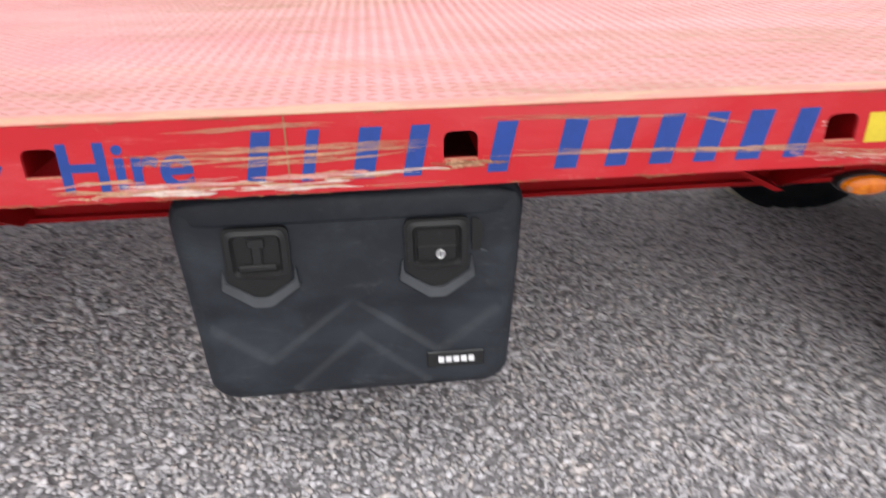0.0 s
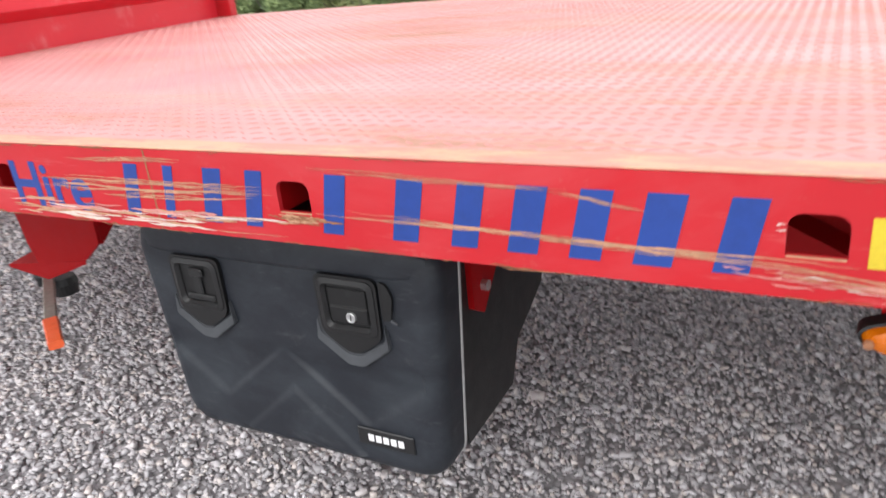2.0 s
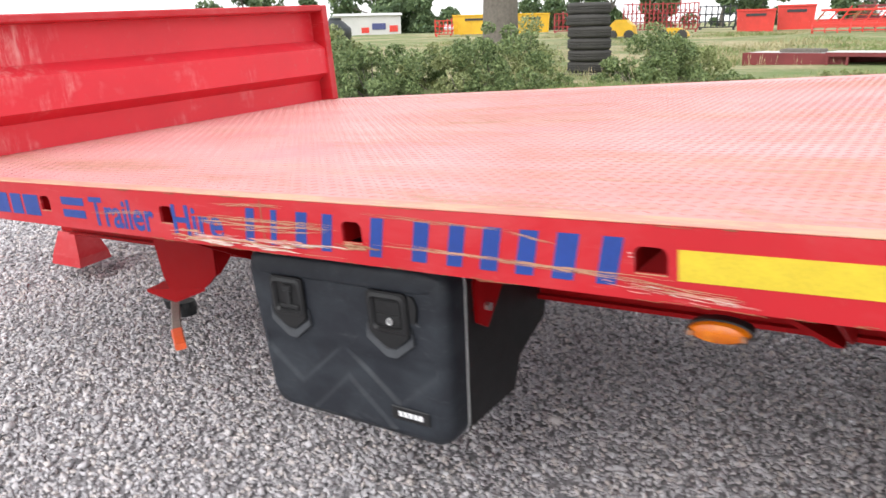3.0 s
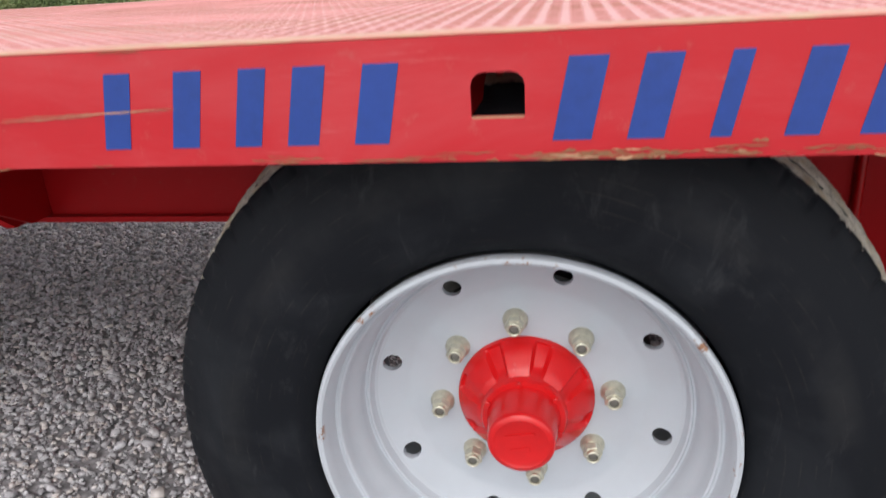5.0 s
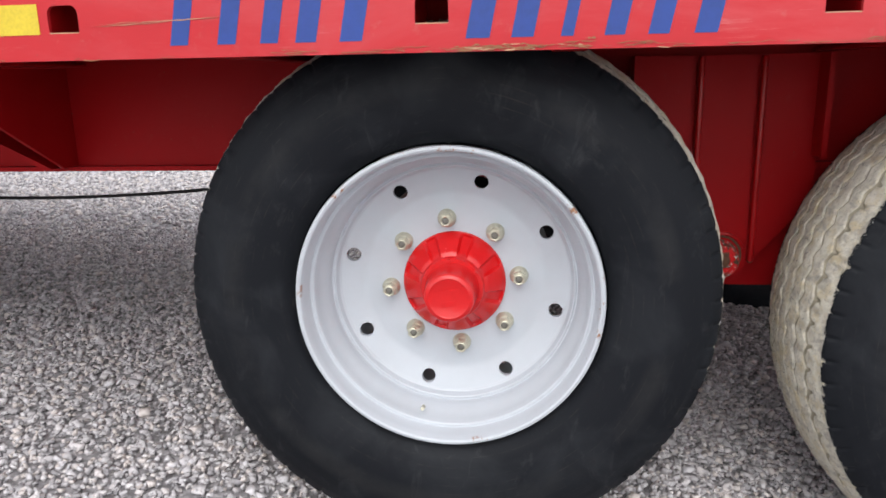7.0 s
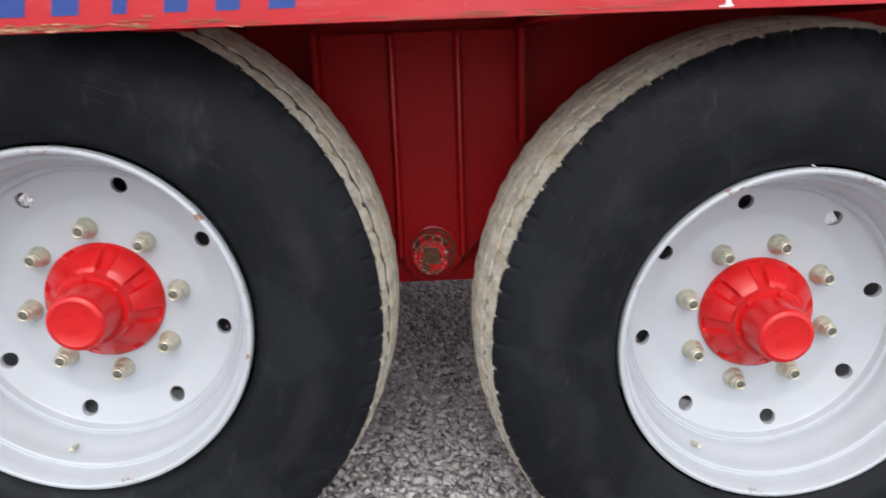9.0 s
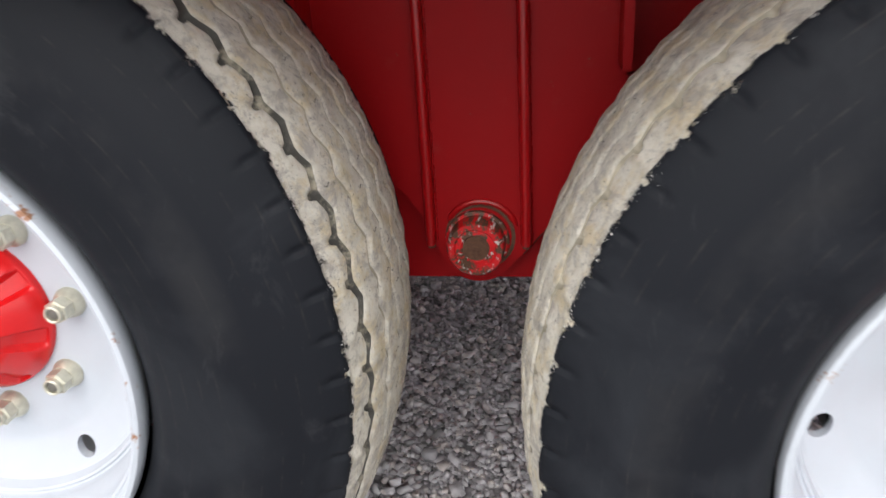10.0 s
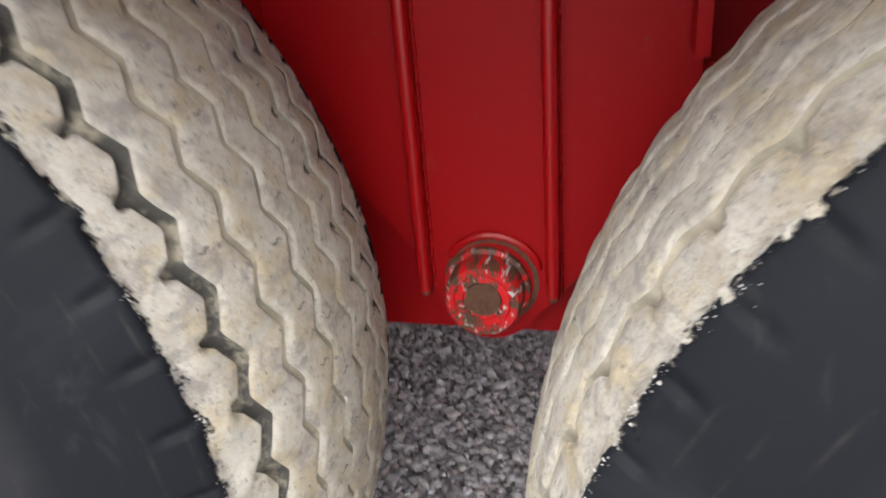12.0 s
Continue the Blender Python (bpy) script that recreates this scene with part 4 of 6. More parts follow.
for x0, x1, z0, z1, w, wave in ((-2.95, -2.60, 1.032, 1.052, 0.004, 0.002), (-2.52, -1.97, 1.055, 1.060, 0.005, 0.002), (-2.53, -1.95, 1.040, 1.045, 0.007, 0.003), (-2.35, -1.98, 1.028, 1.040, 0.006, 0.003),
                                (-1.90, -1.20, 1.030, 1.012, 0.0045, 0.003), (-1.62, -1.32, 1.022, 1.018, 0.004, 0.001), (-1.90, -1.52, 1.091, 1.080, 0.0022, 0.002), (-1.56, -1.44, 1.078, 1.062, 0.002, 0.0),
                                (-1.36, -1.12, 1.008, 0.994, 0.007, 0.001), (-2.40, -2.10, 1.088, 1.092, 0.004, 0.002), (-0.60, -0.35, 1.036, 1.044, 0.0015, 0.001)):
    for _ in range(5):
        a, b, dz = rng.uniform(0, 0.25) * (x1 - x0), rng.uniform(0, 0.25) * (x1 - x0), rng.gauss(0, 0.55) * w
        scratch(x0 + a, x1 - b, z0 + dz, z1 + dz, w * rng.uniform(0.10, 0.38), wave, M_SCRATCH, -0.0013 - 0.00004 * _)
for k in range(60):
    x = rng.uniform(-2.58, -2.08)
    z = rng.uniform(0.984, 1.012)
    scratch(x, x + rng.uniform(0.04, 0.16), z, z + rng.uniform(-0.004, 0.004), rng.uniform(0.0010, 0.0045), 0.001, (M_SCRATCH, M_WHITEPAINT, M_RUBBED)[k % 3], -0.0014 - 0.00002 * k)
for k in range(110):
    x = rng.uniform(-0.30, 0.95) if k % 2 else rng.uniform(-2.9, -0.4)
    z = 0.979 + abs(rng.gauss(0, 0.005)) if k % 2 else rng.choice((0.979, 0.980, 1.1075)) + rng.gauss(0, 0.0008)
    scratch(x, x + rng.uniform(0.010, 0.07), z, z, rng.uniform(0.0006, 0.0017), 0.0005, M_RUST, -0.0012 - 0.00001 * k)

for k in range(46):
    x, z = 0.02 + abs(rng.gauss(0, 0.13)), 0.979 + abs(rng.gauss(0, 0.0060))
    scratch(x, x + rng.uniform(0.008, 0.035), z, z + rng.gauss(0, 0.001), rng.uniform(0.0010, 0.0030), 0.0004, M_RUST if k % 4 else M_SCRATCH, -0.0019 - 0.000012 * k)
# a flake of paint knocked off the lower edge
bm = bmesh.new()
prism(bm, [(1.036, 0.9815), (1.046, 0.9835), (1.048, 0.9905), (1.054, 0.9980), (1.0565, 0.9985), (1.053, 0.9905), (1.056, 0.9835), (1.060, 0.9820), (1.056, 0.9805), (1.040, 0.9800)], 1, -0.0016, -0.0010)
part("paint_chip", bm, M_PAPER, trailer, "bare white chip in the paint")
# rubbed sills, rust run under one pocket and a broad pale scrape towards the lamp
for k in range(46):
    x, z = rng.gauss(-1.925, 0.018), 1.021 - abs(rng.gauss(0, 0.0055))
    scratch(x - 0.012, x + rng.uniform(0.006, 0.024), z, z, rng.uniform(0.0012, 0.0034), 0.0004, M_RUST if k % 3 else M_SCRATCH, -0.00150 - 0.000015 * k)
for k in range(28):
    x = rng.uniform(-1.37, -1.16)
    z = 1.006 - 0.085 * (x + 1.37) + rng.gauss(0, 0.0032)
    e = rng.uniform(0.02, 0.07)
    scratch(x, x + e, z, z - 0.075 * e, rng.uniform(0.0005, 0.0018), 0.0003, M_RUBBED if k % 5 else M_WHITEPAINT, -0.00160 - 0.00001 * k)
for ox in POCKETS[1:9]:
    part("sill_wear", boxes(((ox - PW / 2 + 0.001, -0.0005, PZ0 - 0.0014), (ox + PW / 2 - 0.001, 0.0008, PZ0 + 0.0006))), M_SCRATCH, trailer, "paint rubbed off the pocket sill")
for z in (1.052, 1.058):
    scratch(-1.3195, -1.3105, z, z + 0.001, 0.0020, 0.0, M_WHITEPAINT, -0.0017)

part("rail_seam", boxes(((-2.206, -0.0007, BEAM_Z0), (-2.203, -0.0002, DECK_Z))), M_RUST, trailer, "thin rusty weld seam")

# stickers
bm = bmesh.new()
box(bm, (0.718, -0.0012, 1.017), (0.872, -0.0002, 1.101), 0.0003)
s = part("sticker", bm, M_PAPER, trailer, "white warning sticker with red and blue print")


def printed(text, x0, x1, z0, cap, mat, parent, weight=0.012):
    """A line of print on a sticker, between x0 and x1 with its foot at z0."""
    cu = bpy.data.curves.new("print", "FONT")
    cu.body, cu.size, cu.extrude, cu.offset, cu.resolution_u = text, 1.0, 0.004, weight, 3
    tmp = new("print", cu)
    me = bpy.data.meshes.new_from_object(tmp.evaluated_get(bpy.context.evaluated_depsgraph_get()))
    bpy.data.objects.remove(tmp)
    lo, hi = min(v.co.x for v in me.vertices), max(v.co.x for v in me.vertices)
    for v in me.vertices:
        x, y, z = v.co
        v.co = (x0 + (x - lo) / (hi - lo) * (x1 - x0), -0.0015 + (0.0002 if z < 0 else -0.0002), z0 + y / 0.72 * cap)
    me.materials.append(mat)
    return obj("print", None, None, parent, me=me)


printed("WARNING", 0.762, 0.830, 1.0865, 0.0085, M_INKR, s, 0.02)
part("print_line", boxes(((0.728, -0.0018, 1.0725), (0.862, -0.0013, 1.0795))), M_INKB, s)
printed("AS A CONDITION OF HIRE", 0.752, 0.838, 1.0620, 0.0055, M_INKB, s)
printed("DRIVERS ARE REQUIRED", 0.733, 0.855, 1.0505, 0.0068, M_INKR, s)
printed("TO GREASE TRAILER", 0.742, 0.848, 1.0390, 0.0068, M_INKR, s)
printed("& CHECK WHEEL NUTS DAILY", 0.722, 0.867, 1.0270, 0.0068, M_INKR, s)
bm = bmesh.new()
box(bm, (0.877, -0.0012, 0.996), (0.997, -0.0002, 1.098), 0.0003)
s = part("sticker", bm, M_YSTICK, trailer, "yellow sticker with rows of small print")
for k in range(2):
    part("print_line", boxes(((0.888, -0.0018, 1.0040 + 0.0095 * k), (0.976 + 0.010 * k, -0.0013, 1.0068 + 0.0095 * k))), M_INKO, s)
for k in range(7):
    part("print_line", boxes(((0.888, -0.0018, 1.0235 + 0.0100 * k), (0.923, -0.0013, 1.0285 + 0.0100 * k))), M_INKO, s)
    part("print_line", boxes(((0.937, -0.0018, 1.0240 + 0.0100 * k), (0.941, -0.0013, 1.0285 + 0.0100 * k))), M_INKO, s)
    part("print_line", boxes(((0.9445, -0.0018, 1.0240 + 0.0100 * k), (0.957, -0.0013, 1.0285 + 0.0100 * k))), M_INKO, s)
part("torn_patch", boxes(((0.936, -0.0022, 1.085), (0.943, -0.0013, 1.0975)), ((0.938, -0.0022, 1.072), (0.941, -0.0013, 1.086))), M_RED, s)
bm = bmesh.new()
box(bm, (1.011, -0.0012, 1.022), (1.19, -0.0002, 1.075), 0.0003)
s = part("sticker", bm, M_YSTICK, trailer, "yellow sticker with three lines of print")
part("print_line", boxes(((1.022, -0.0018, 1.0590), (1.17, -0.0013, 1.0645))), M_INKB, s)
printed("daily. Grease all spring and", 1.030, 1.172, 1.0455, 0.0070, M_INKB, s)
printed("rocker bearing points regularly", 1.022, 1.178, 1.0320, 0.0070, M_INKB, s)

# amber marker lamp under the rail
bm = bmesh.new()
prism(bm, [(-1.184 + 0.052 * math.cos(a * math.pi / 16), 0.925 + 0.0205 * math.sin(a * math.pi / 16)) for a in range(32)], 1, 0.045, 0.062)
lamp = part("marker_lamp", bm, M_BLACK, trailer, "amber oval side marker lamp")
bm = bmesh.new()
rings = []
for y, f in ((0.0445, 1.0), (0.034, 0.97), (0.026, 0.86), (0.022, 0.55), (0.021, 0.2)):
    rings.append([bm.verts.new((-1.184 + 0.049 * f * math.cos(a * math.pi / 16), y, 0.925 + 0.0185 * f * math.sin(a * math.pi / 16))) for a in range(32)])
for p, q in zip(rings, rings[1:]):
    for i in range(32):
        bm.faces.new((p[i], p[(i + 1) % 32], q[(i + 1) % 32], q[i]))
bm.faces.new(rings[-1])
part("lens", bm, M_AMBER, lamp, "amber plastic lens", True)
for x in (-1.226, -1.184, -1.142):
    bm = bmesh.new()
    lathe(bm, [(0.0225, 0.0055), (0.0185, 0.005), (0.018, 0.0)], 12, x, 0.924)
    part("lens_stud", bm, M_AMBER if x == -1.184 else M_RUST, lamp)
bm = bmesh.new()
rings = [[bm.verts.new((-1.184 + a * math.cos(k * math.pi / 16), y, 0.925 + b * math.sin(k * math.pi / 16))) for k in range(32)] for a, b, y in ((0.053, 0.0215, 0.050), (0.0525, 0.021, 0.038), (0.0495, 0.0185, 0.036), (0.0485, 0.0178, 0.040))]
for p, q in zip(rings, rings[1:]):
    for k in range(32):
        bm.faces.new((p[k], p[(k + 1) % 32], q[(k + 1) % 32], q[k]))
part("lens_rim", bm, M_BLACK, lamp, "dark rubber rim", True)
part("lamp_bracket", boxes(((-1.215, 0.0625, 0.905), (-1.153, 0.066, 0.9785))), M_RED, lamp)

# coupling bracket with buffers and a lever, and the landing foot ahead of it
bm = bmesh.new()
prism(bm, [(-3.50, 0.976), (-3.09, 0.976), (-3.11, 0.66), (-3.19, 0.600), (-3.41, 0.524), (-3.45, 0.62)], 1, 0.500, 0.510)
leg = part("leg_bracket", bm, M_RED, trailer, "red tapered bracket with a foot plate")
bm = bmesh.new()
prism(bm, [(0.511, 0.976), (0.592, 0.976), (0.592, 0.724), (0.511, 0.655)], 0, -3.115, -3.105)
part("bracket_web", bm, M_RED, leg)
bm = bmesh.new()
v = [(-3.19, 0.498, 0.598), (-3.40, 0.498, 0.522), (-3.60, 0.505, 0.540), (-3.44, 0.62, 0.615)]
lo = [bm.verts.new((x, y, z - 0.010)) for x, y, z in v]
hi = [bm.verts.new((x, y - 0.0005, z)) for x, y, z in v]
bm.faces.new(lo), bm.faces.new(hi)
for i in range(4):
    bm.faces.new((lo[i], lo[(i + 1) % 4], hi[(i + 1) % 4], hi[i]))
part("foot_plate", bm, M_RED, leg)
for x, y, z in ((-3.39, 0.535, 0.508), (-3.53, 0.575, 0.508)):
    bm = bmesh.new()
    cyl(bm, (x, y, z), (x, y, z - 0.022), 0.036, 0.042, 20)
    cyl(bm, (x, y, z - 0.022), (x, y, z - 0.058), 0.042, 0.036, 20)
    part("rubber_buffer", bm, M_BLACK, leg, "black rubber buffer")
rod0, rod1, rod2 = Vector((-3.43, 0.515, 0.505)), Vector((-3.11, 0.295, 0.515)), Vector((-2.955, 0.200, 0.522))


def bar(bm, p, q, w, t, taper=1.0):
    """A flat bar with softened edges from p to q."""
    d = (q - p).normalized()
    s, u = d.cross(Vector((0, 0, 1))).normalized(), None
    u = s.cross(d)
    ring = [(w, t * 0.5), (w * 0.8, t), (-w * 0.8, t), (-w, t * 0.5), (-w, -t * 0.5), (-w * 0.8, -t), (w * 0.8, -t), (w, -t * 0.5)]
    a = [bm.verts.new(p + s * x + u * y) for x, y in ring]
    b = [bm.verts.new(q + (s * x + u * y) * taper) for x, y in ring]
    bm.faces.new(a), bm.faces.new(b)
    for i in range(8):
        bm.faces.new((a[i], a[(i + 1) % 8], b[(i + 1) % 8], b[i]))
    return bm


rod = part("lever", bar(bmesh.new(), rod0, rod1, 0.017, 0.008), M_STEEL2, leg, "dull grey steel lever")
part("grip", bar(bmesh.new(), rod1, rod2, 0.020, 0.012, 0.92), M_ORANGE, rod, "orange plastic grip")
foot = bmesh.new()
lo = [foot.verts.new(c) for c in ((-5.08, 0.85, 0.40), (-4.78, 0.85, 0.40), (-4.82, 1.06, 0.40), (-5.08, 1.06, 0.40))]
mid = [foot.verts.new(c) for c in ((-5.07, 0.86, 0.45), (-4.79, 0.86, 0.45), (-4.82, 1.05, 0.45), (-5.07, 1.05, 0.45))]
hi = [foot.verts.new(c) for c in ((-5.03, 0.90, 0.58), (-4.86, 0.90, 0.58), (-4.88, 1.02, 0.58), (-5.03, 1.02, 0.58))]
foot.faces.new(lo), foot.faces.new(hi)
for a, b in ((lo, mid), (mid, hi)):
    for i in range(4):
        foot.faces.new((a[i], a[(i + 1) % 4], b[(i + 1) % 4], b[i]))
part("landing_foot", foot, M_BEAM, trailer, "red welded landing foot")
part("landing_leg", boxes(((-5.01, 0.91, 0.581), (-4.89, 1.01, 0.985)), bevel=0.006), M_RED, trailer)
part("drawbar", boxes(((-5.6, 0.90, 0.986), (FRONT_X - 0.03, 1.60, 1.084))), M_RED, trailer)

# air hose under the chassis
cu = bpy.data.curves.new("air_hose", "CURVE")
cu.dimensions, cu.bevel_depth, cu.bevel_resolution = "3D", 0.006, 2
sp = cu.splines.new("POLY")
pts = [(-3.3 + 0.15 * i, 1.2, 0.70 - 0.165 * (1 - ((i - 11) / 11) ** 2) ** 1.0) for i in range(23)]
sp.points.add(len(pts) - 1)
for p, c in zip(sp.points, pts):
    p.co = (*c, 1)
tmp = new("air_hose", cu)
me = bpy.data.meshes.new_from_object(tmp.evaluated_get(bpy.context.evaluated_depsgraph_get()))
bpy.data.objects.remove(tmp)
me.materials.append(M_BLACK)
obj("air_hose", None, None, trailer, "sagging black air hose", me=me)

# ---- storage box under the rail ----
crate = thing("storage_box", "black plastic truck storage box slung under a red trailer rail", "toolbox", at=(0, 0, 0))
crate.matrix_basis = TILT @ pose(-2.12, 0.35, 0.49)
BX0, BX1, BZ0, BZ1 = -2.452, -1.790, 0.474, 0.935


def local(bm):
    bmesh.ops.translate(bm, vec=(2.12, -0.35, -0.49), verts=bm.verts)
    return bm


def rounded(x0, x1, z0, z1, r, n=5, taper=0.0):
    out = []
    for cx, cz, a0 in ((x1 - r, z1 - r, 0), (x0 + r, z1 - r, 90), (x0 + r + taper, z0 + r, 180), (x1 - r - taper, z0 + r, 270)):
        out += [(cx + r * math.cos(radians(a0 + 90 * i / n)), cz + r * math.sin(radians(a0 + 90 * i / n))) for i in range(n + 1)]
    return out


def slab(poly, y0, y1, edge):
    """A rounded slab with a softened front edge at y0."""
    bm = bmesh.new()
    cx = sum(p[0] for p in poly) / len(poly)
    cz = sum(p[1] for p in poly) / len(poly)
    rings = []
    for y, f in ((y1, 0.0), (y0 + edge, 0.0), (y0 + edge * 0.3, edge * 0.3), (y0, edge)):
        rings.append([bm.verts.new((x + (cx - x) / abs(cx - x + 1e-9) * min(f, abs(cx - x)), y, z + (cz - z) / abs(cz - z + 1e-9) * min(f, abs(cz - z)))) for x, z in poly])
    n = len(poly)
    for a, b in zip(rings, rings[1:]):
        for i in range(n):
            bm.faces.new((a[i], a[(i + 1) % n], b[(i + 1) % n], b[i]))
    bm.faces.new(rings[0][::-1])
    bm.faces.new(rings[-1])
    return bm


body_poly = [(0.20, BZ0 + 0.02), (0.43, BZ0 + 0.02), (0.45, 0.535), (0.45, 0.60), (0.62, 0.64), (0.64, 0.70), (0.64, BZ1 - 0.005), (0.20, BZ1 - 0.005)]
bm = bmesh.new()
prism(bm, body_poly, 0, BX0 + 0.02, BX1 - 0.02)
bmesh.ops.bevel(bm, geom=list(bm.edges), offset=0.012, segments=2, affect="EDGES")
part("body", local(bm), M_BLACK, crate, smooth=True)


def smooth_step(a, b, x):
    t = min(1.0, max(0.0, (x - a) / (b - a)))
    return t * t * (3 - 2 * t)


def lid_mesh():
    """The moulded lid: a softly rounded slab whose front is pressed into shallow facets."""
    outline = []
    poly = rounded(BX0, BX1, BZ0, BZ1, 0.055, 8, 0.022)
    for i, p in enumerate(poly):
        q = poly[(i + 1) % len(poly)]
        k = max(1, int(math.dist(p, q) / 0.007))
        outline += [(p[0] + (q[0] - p[0]) * j / k, p[1] + (q[1] - p[1]) * j / k) for j in range(k)]
    cx, cz = (BX0 + BX1) / 2, (BZ0 + BZ1) / 2

    def depth(x, z):
        hill = smooth_step(-0.008, 0.018, (0.625 - z) * 1.15 - abs(x + 2.118))
        vale = max(smooth_step(-0.008, 0.018, (z - 0.565) * 1.25 - abs(x - c)) * smooth_step(0.72, 0.66, z) for c in (-2.296, -1.960))
        return 0.124 - 0.006 * hill + 0.007 * vale + 0.0015 * math.cos((x + 2.118) * 9)

    bm = bmesh.new()
    rings = []
    for y, inset in ((0.199, 0.0), (0.160, 0.0), (0.150, 0.001), (0.140, 0.004), (0.132, 0.010), (0.127, 0.018), (None, 0.028)):
        rings.append([(x + math.copysign(min(inset, abs(cx - x)), cx - x), y if y else depth(x, z), z + math.copysign(min(inset, abs(cz - z)), cz - z)) for x, z in outline])
    base = rings[-1]
    for f in [1 - i / 38 for i in range(1, 38)]:
        rings.append([(cx + (x - cx) * f, depth(cx + (x - cx) * f, cz + (z - cz) * f), cz + (z - cz) * f) for x, _, z in base])
    vr = [[bm.verts.new(c) for c in r] for r in rings]
    n = len(outline)
    for a, b in zip(vr, vr[1:]):
        for i in range(n):
            bm.faces.new((a[i], a[(i + 1) % n], b[(i + 1) % n], b[i]))
    bm.faces.new(vr[-1])
    bm.faces.new(vr[0][::-1])
    return bm


lid = part("lid", local(lid_mesh()), M_PLASTIC, crate, "dark grey moulded plastic lid with faded scuffs", True)
part("seal", local(slab(rounded(BX0 - 0.002, BX1 + 0.002, BZ0 - 0.002, BZ1 + 0.002, 0.056, 6, 0.022), 0.1995, 0.205, 0.002)), M_SEAL, crate, "pale grey rubber seal")
# the raised brow along the top of the lid and the moulded ridges
bm = bmesh.new()
brow = [(0.1245, 0.870), (0.1195, 0.874), (0.1178, 0.880), (0.1175, 0.895), (0.1185, 0.908), (0.1210, 0.919), (0.1265, 0.925), (0.135, 0.928), (0.135, 0.866)]
rings = []
for x, f in ((BX0 + 0.020, 0.0), (BX0 + 0.045, 0.7), (BX0 + 0.075, 1.0), (BX1 - 0.075, 1.0), (BX1 - 0.045, 0.7), (BX1 - 0.020, 0.0)):
    rings.append([bm.verts.new((x, 0.137 + (y - 0.137) * (0.35 + 0.65 * f), 0.893 + (z - 0.893) * (0.5 + 0.5 * f))) for y, z in brow])
for p, q in zip(rings, rings[1:]):
    for i in range(len(brow)):
        bm.faces.new((p[i], p[(i + 1) % len(brow)], q[(i + 1) % len(brow)], q[i]))
bm.faces.new(rings[0]), bm.faces.new(rings[-1])
part("brow", local(bm), M_PLASTIC, crate, "", True)


def soften(poly, r, n=4):
    """Rounds the corners of an outline."""
    res = []
    for k, c in enumerate(poly):
        p, q = Vector(poly[k - 1]), Vector(poly[(k + 1) % len(poly)])
        c = Vector(c)
        a = c + (p - c).normalized() * min(r, (p - c).length * 0.45)
        b = c + (q - c).normalized() * min(r, (q - c).length * 0.45)
        res += [tuple(a * (1 - t) ** 2 + c * 2 * t * (1 - t) + b * t * t) for t in (m / n for m in range(n + 1))]
    return res


def sloped_ring(bm, outer, inner, y_out, y_in, back):
    """A band between two outlines of as many corners, sloping from y_out to y_in, closed behind."""
    rings = [[bm.verts.new((x, y, z)) for x, z in o] for o, y in ((outer, back), (outer, y_out), (inner, y_in), (inner, back))]
    n = len(outer)
    for a, b in zip(rings, rings[1:] + rings[:1]):
        for k in range(n):
            bm.faces.new((a[k], a[(k + 1) % n], b[(k + 1) % n], b[k]))
    bmesh.ops.recalc_face_normals(bm, faces=bm.faces)


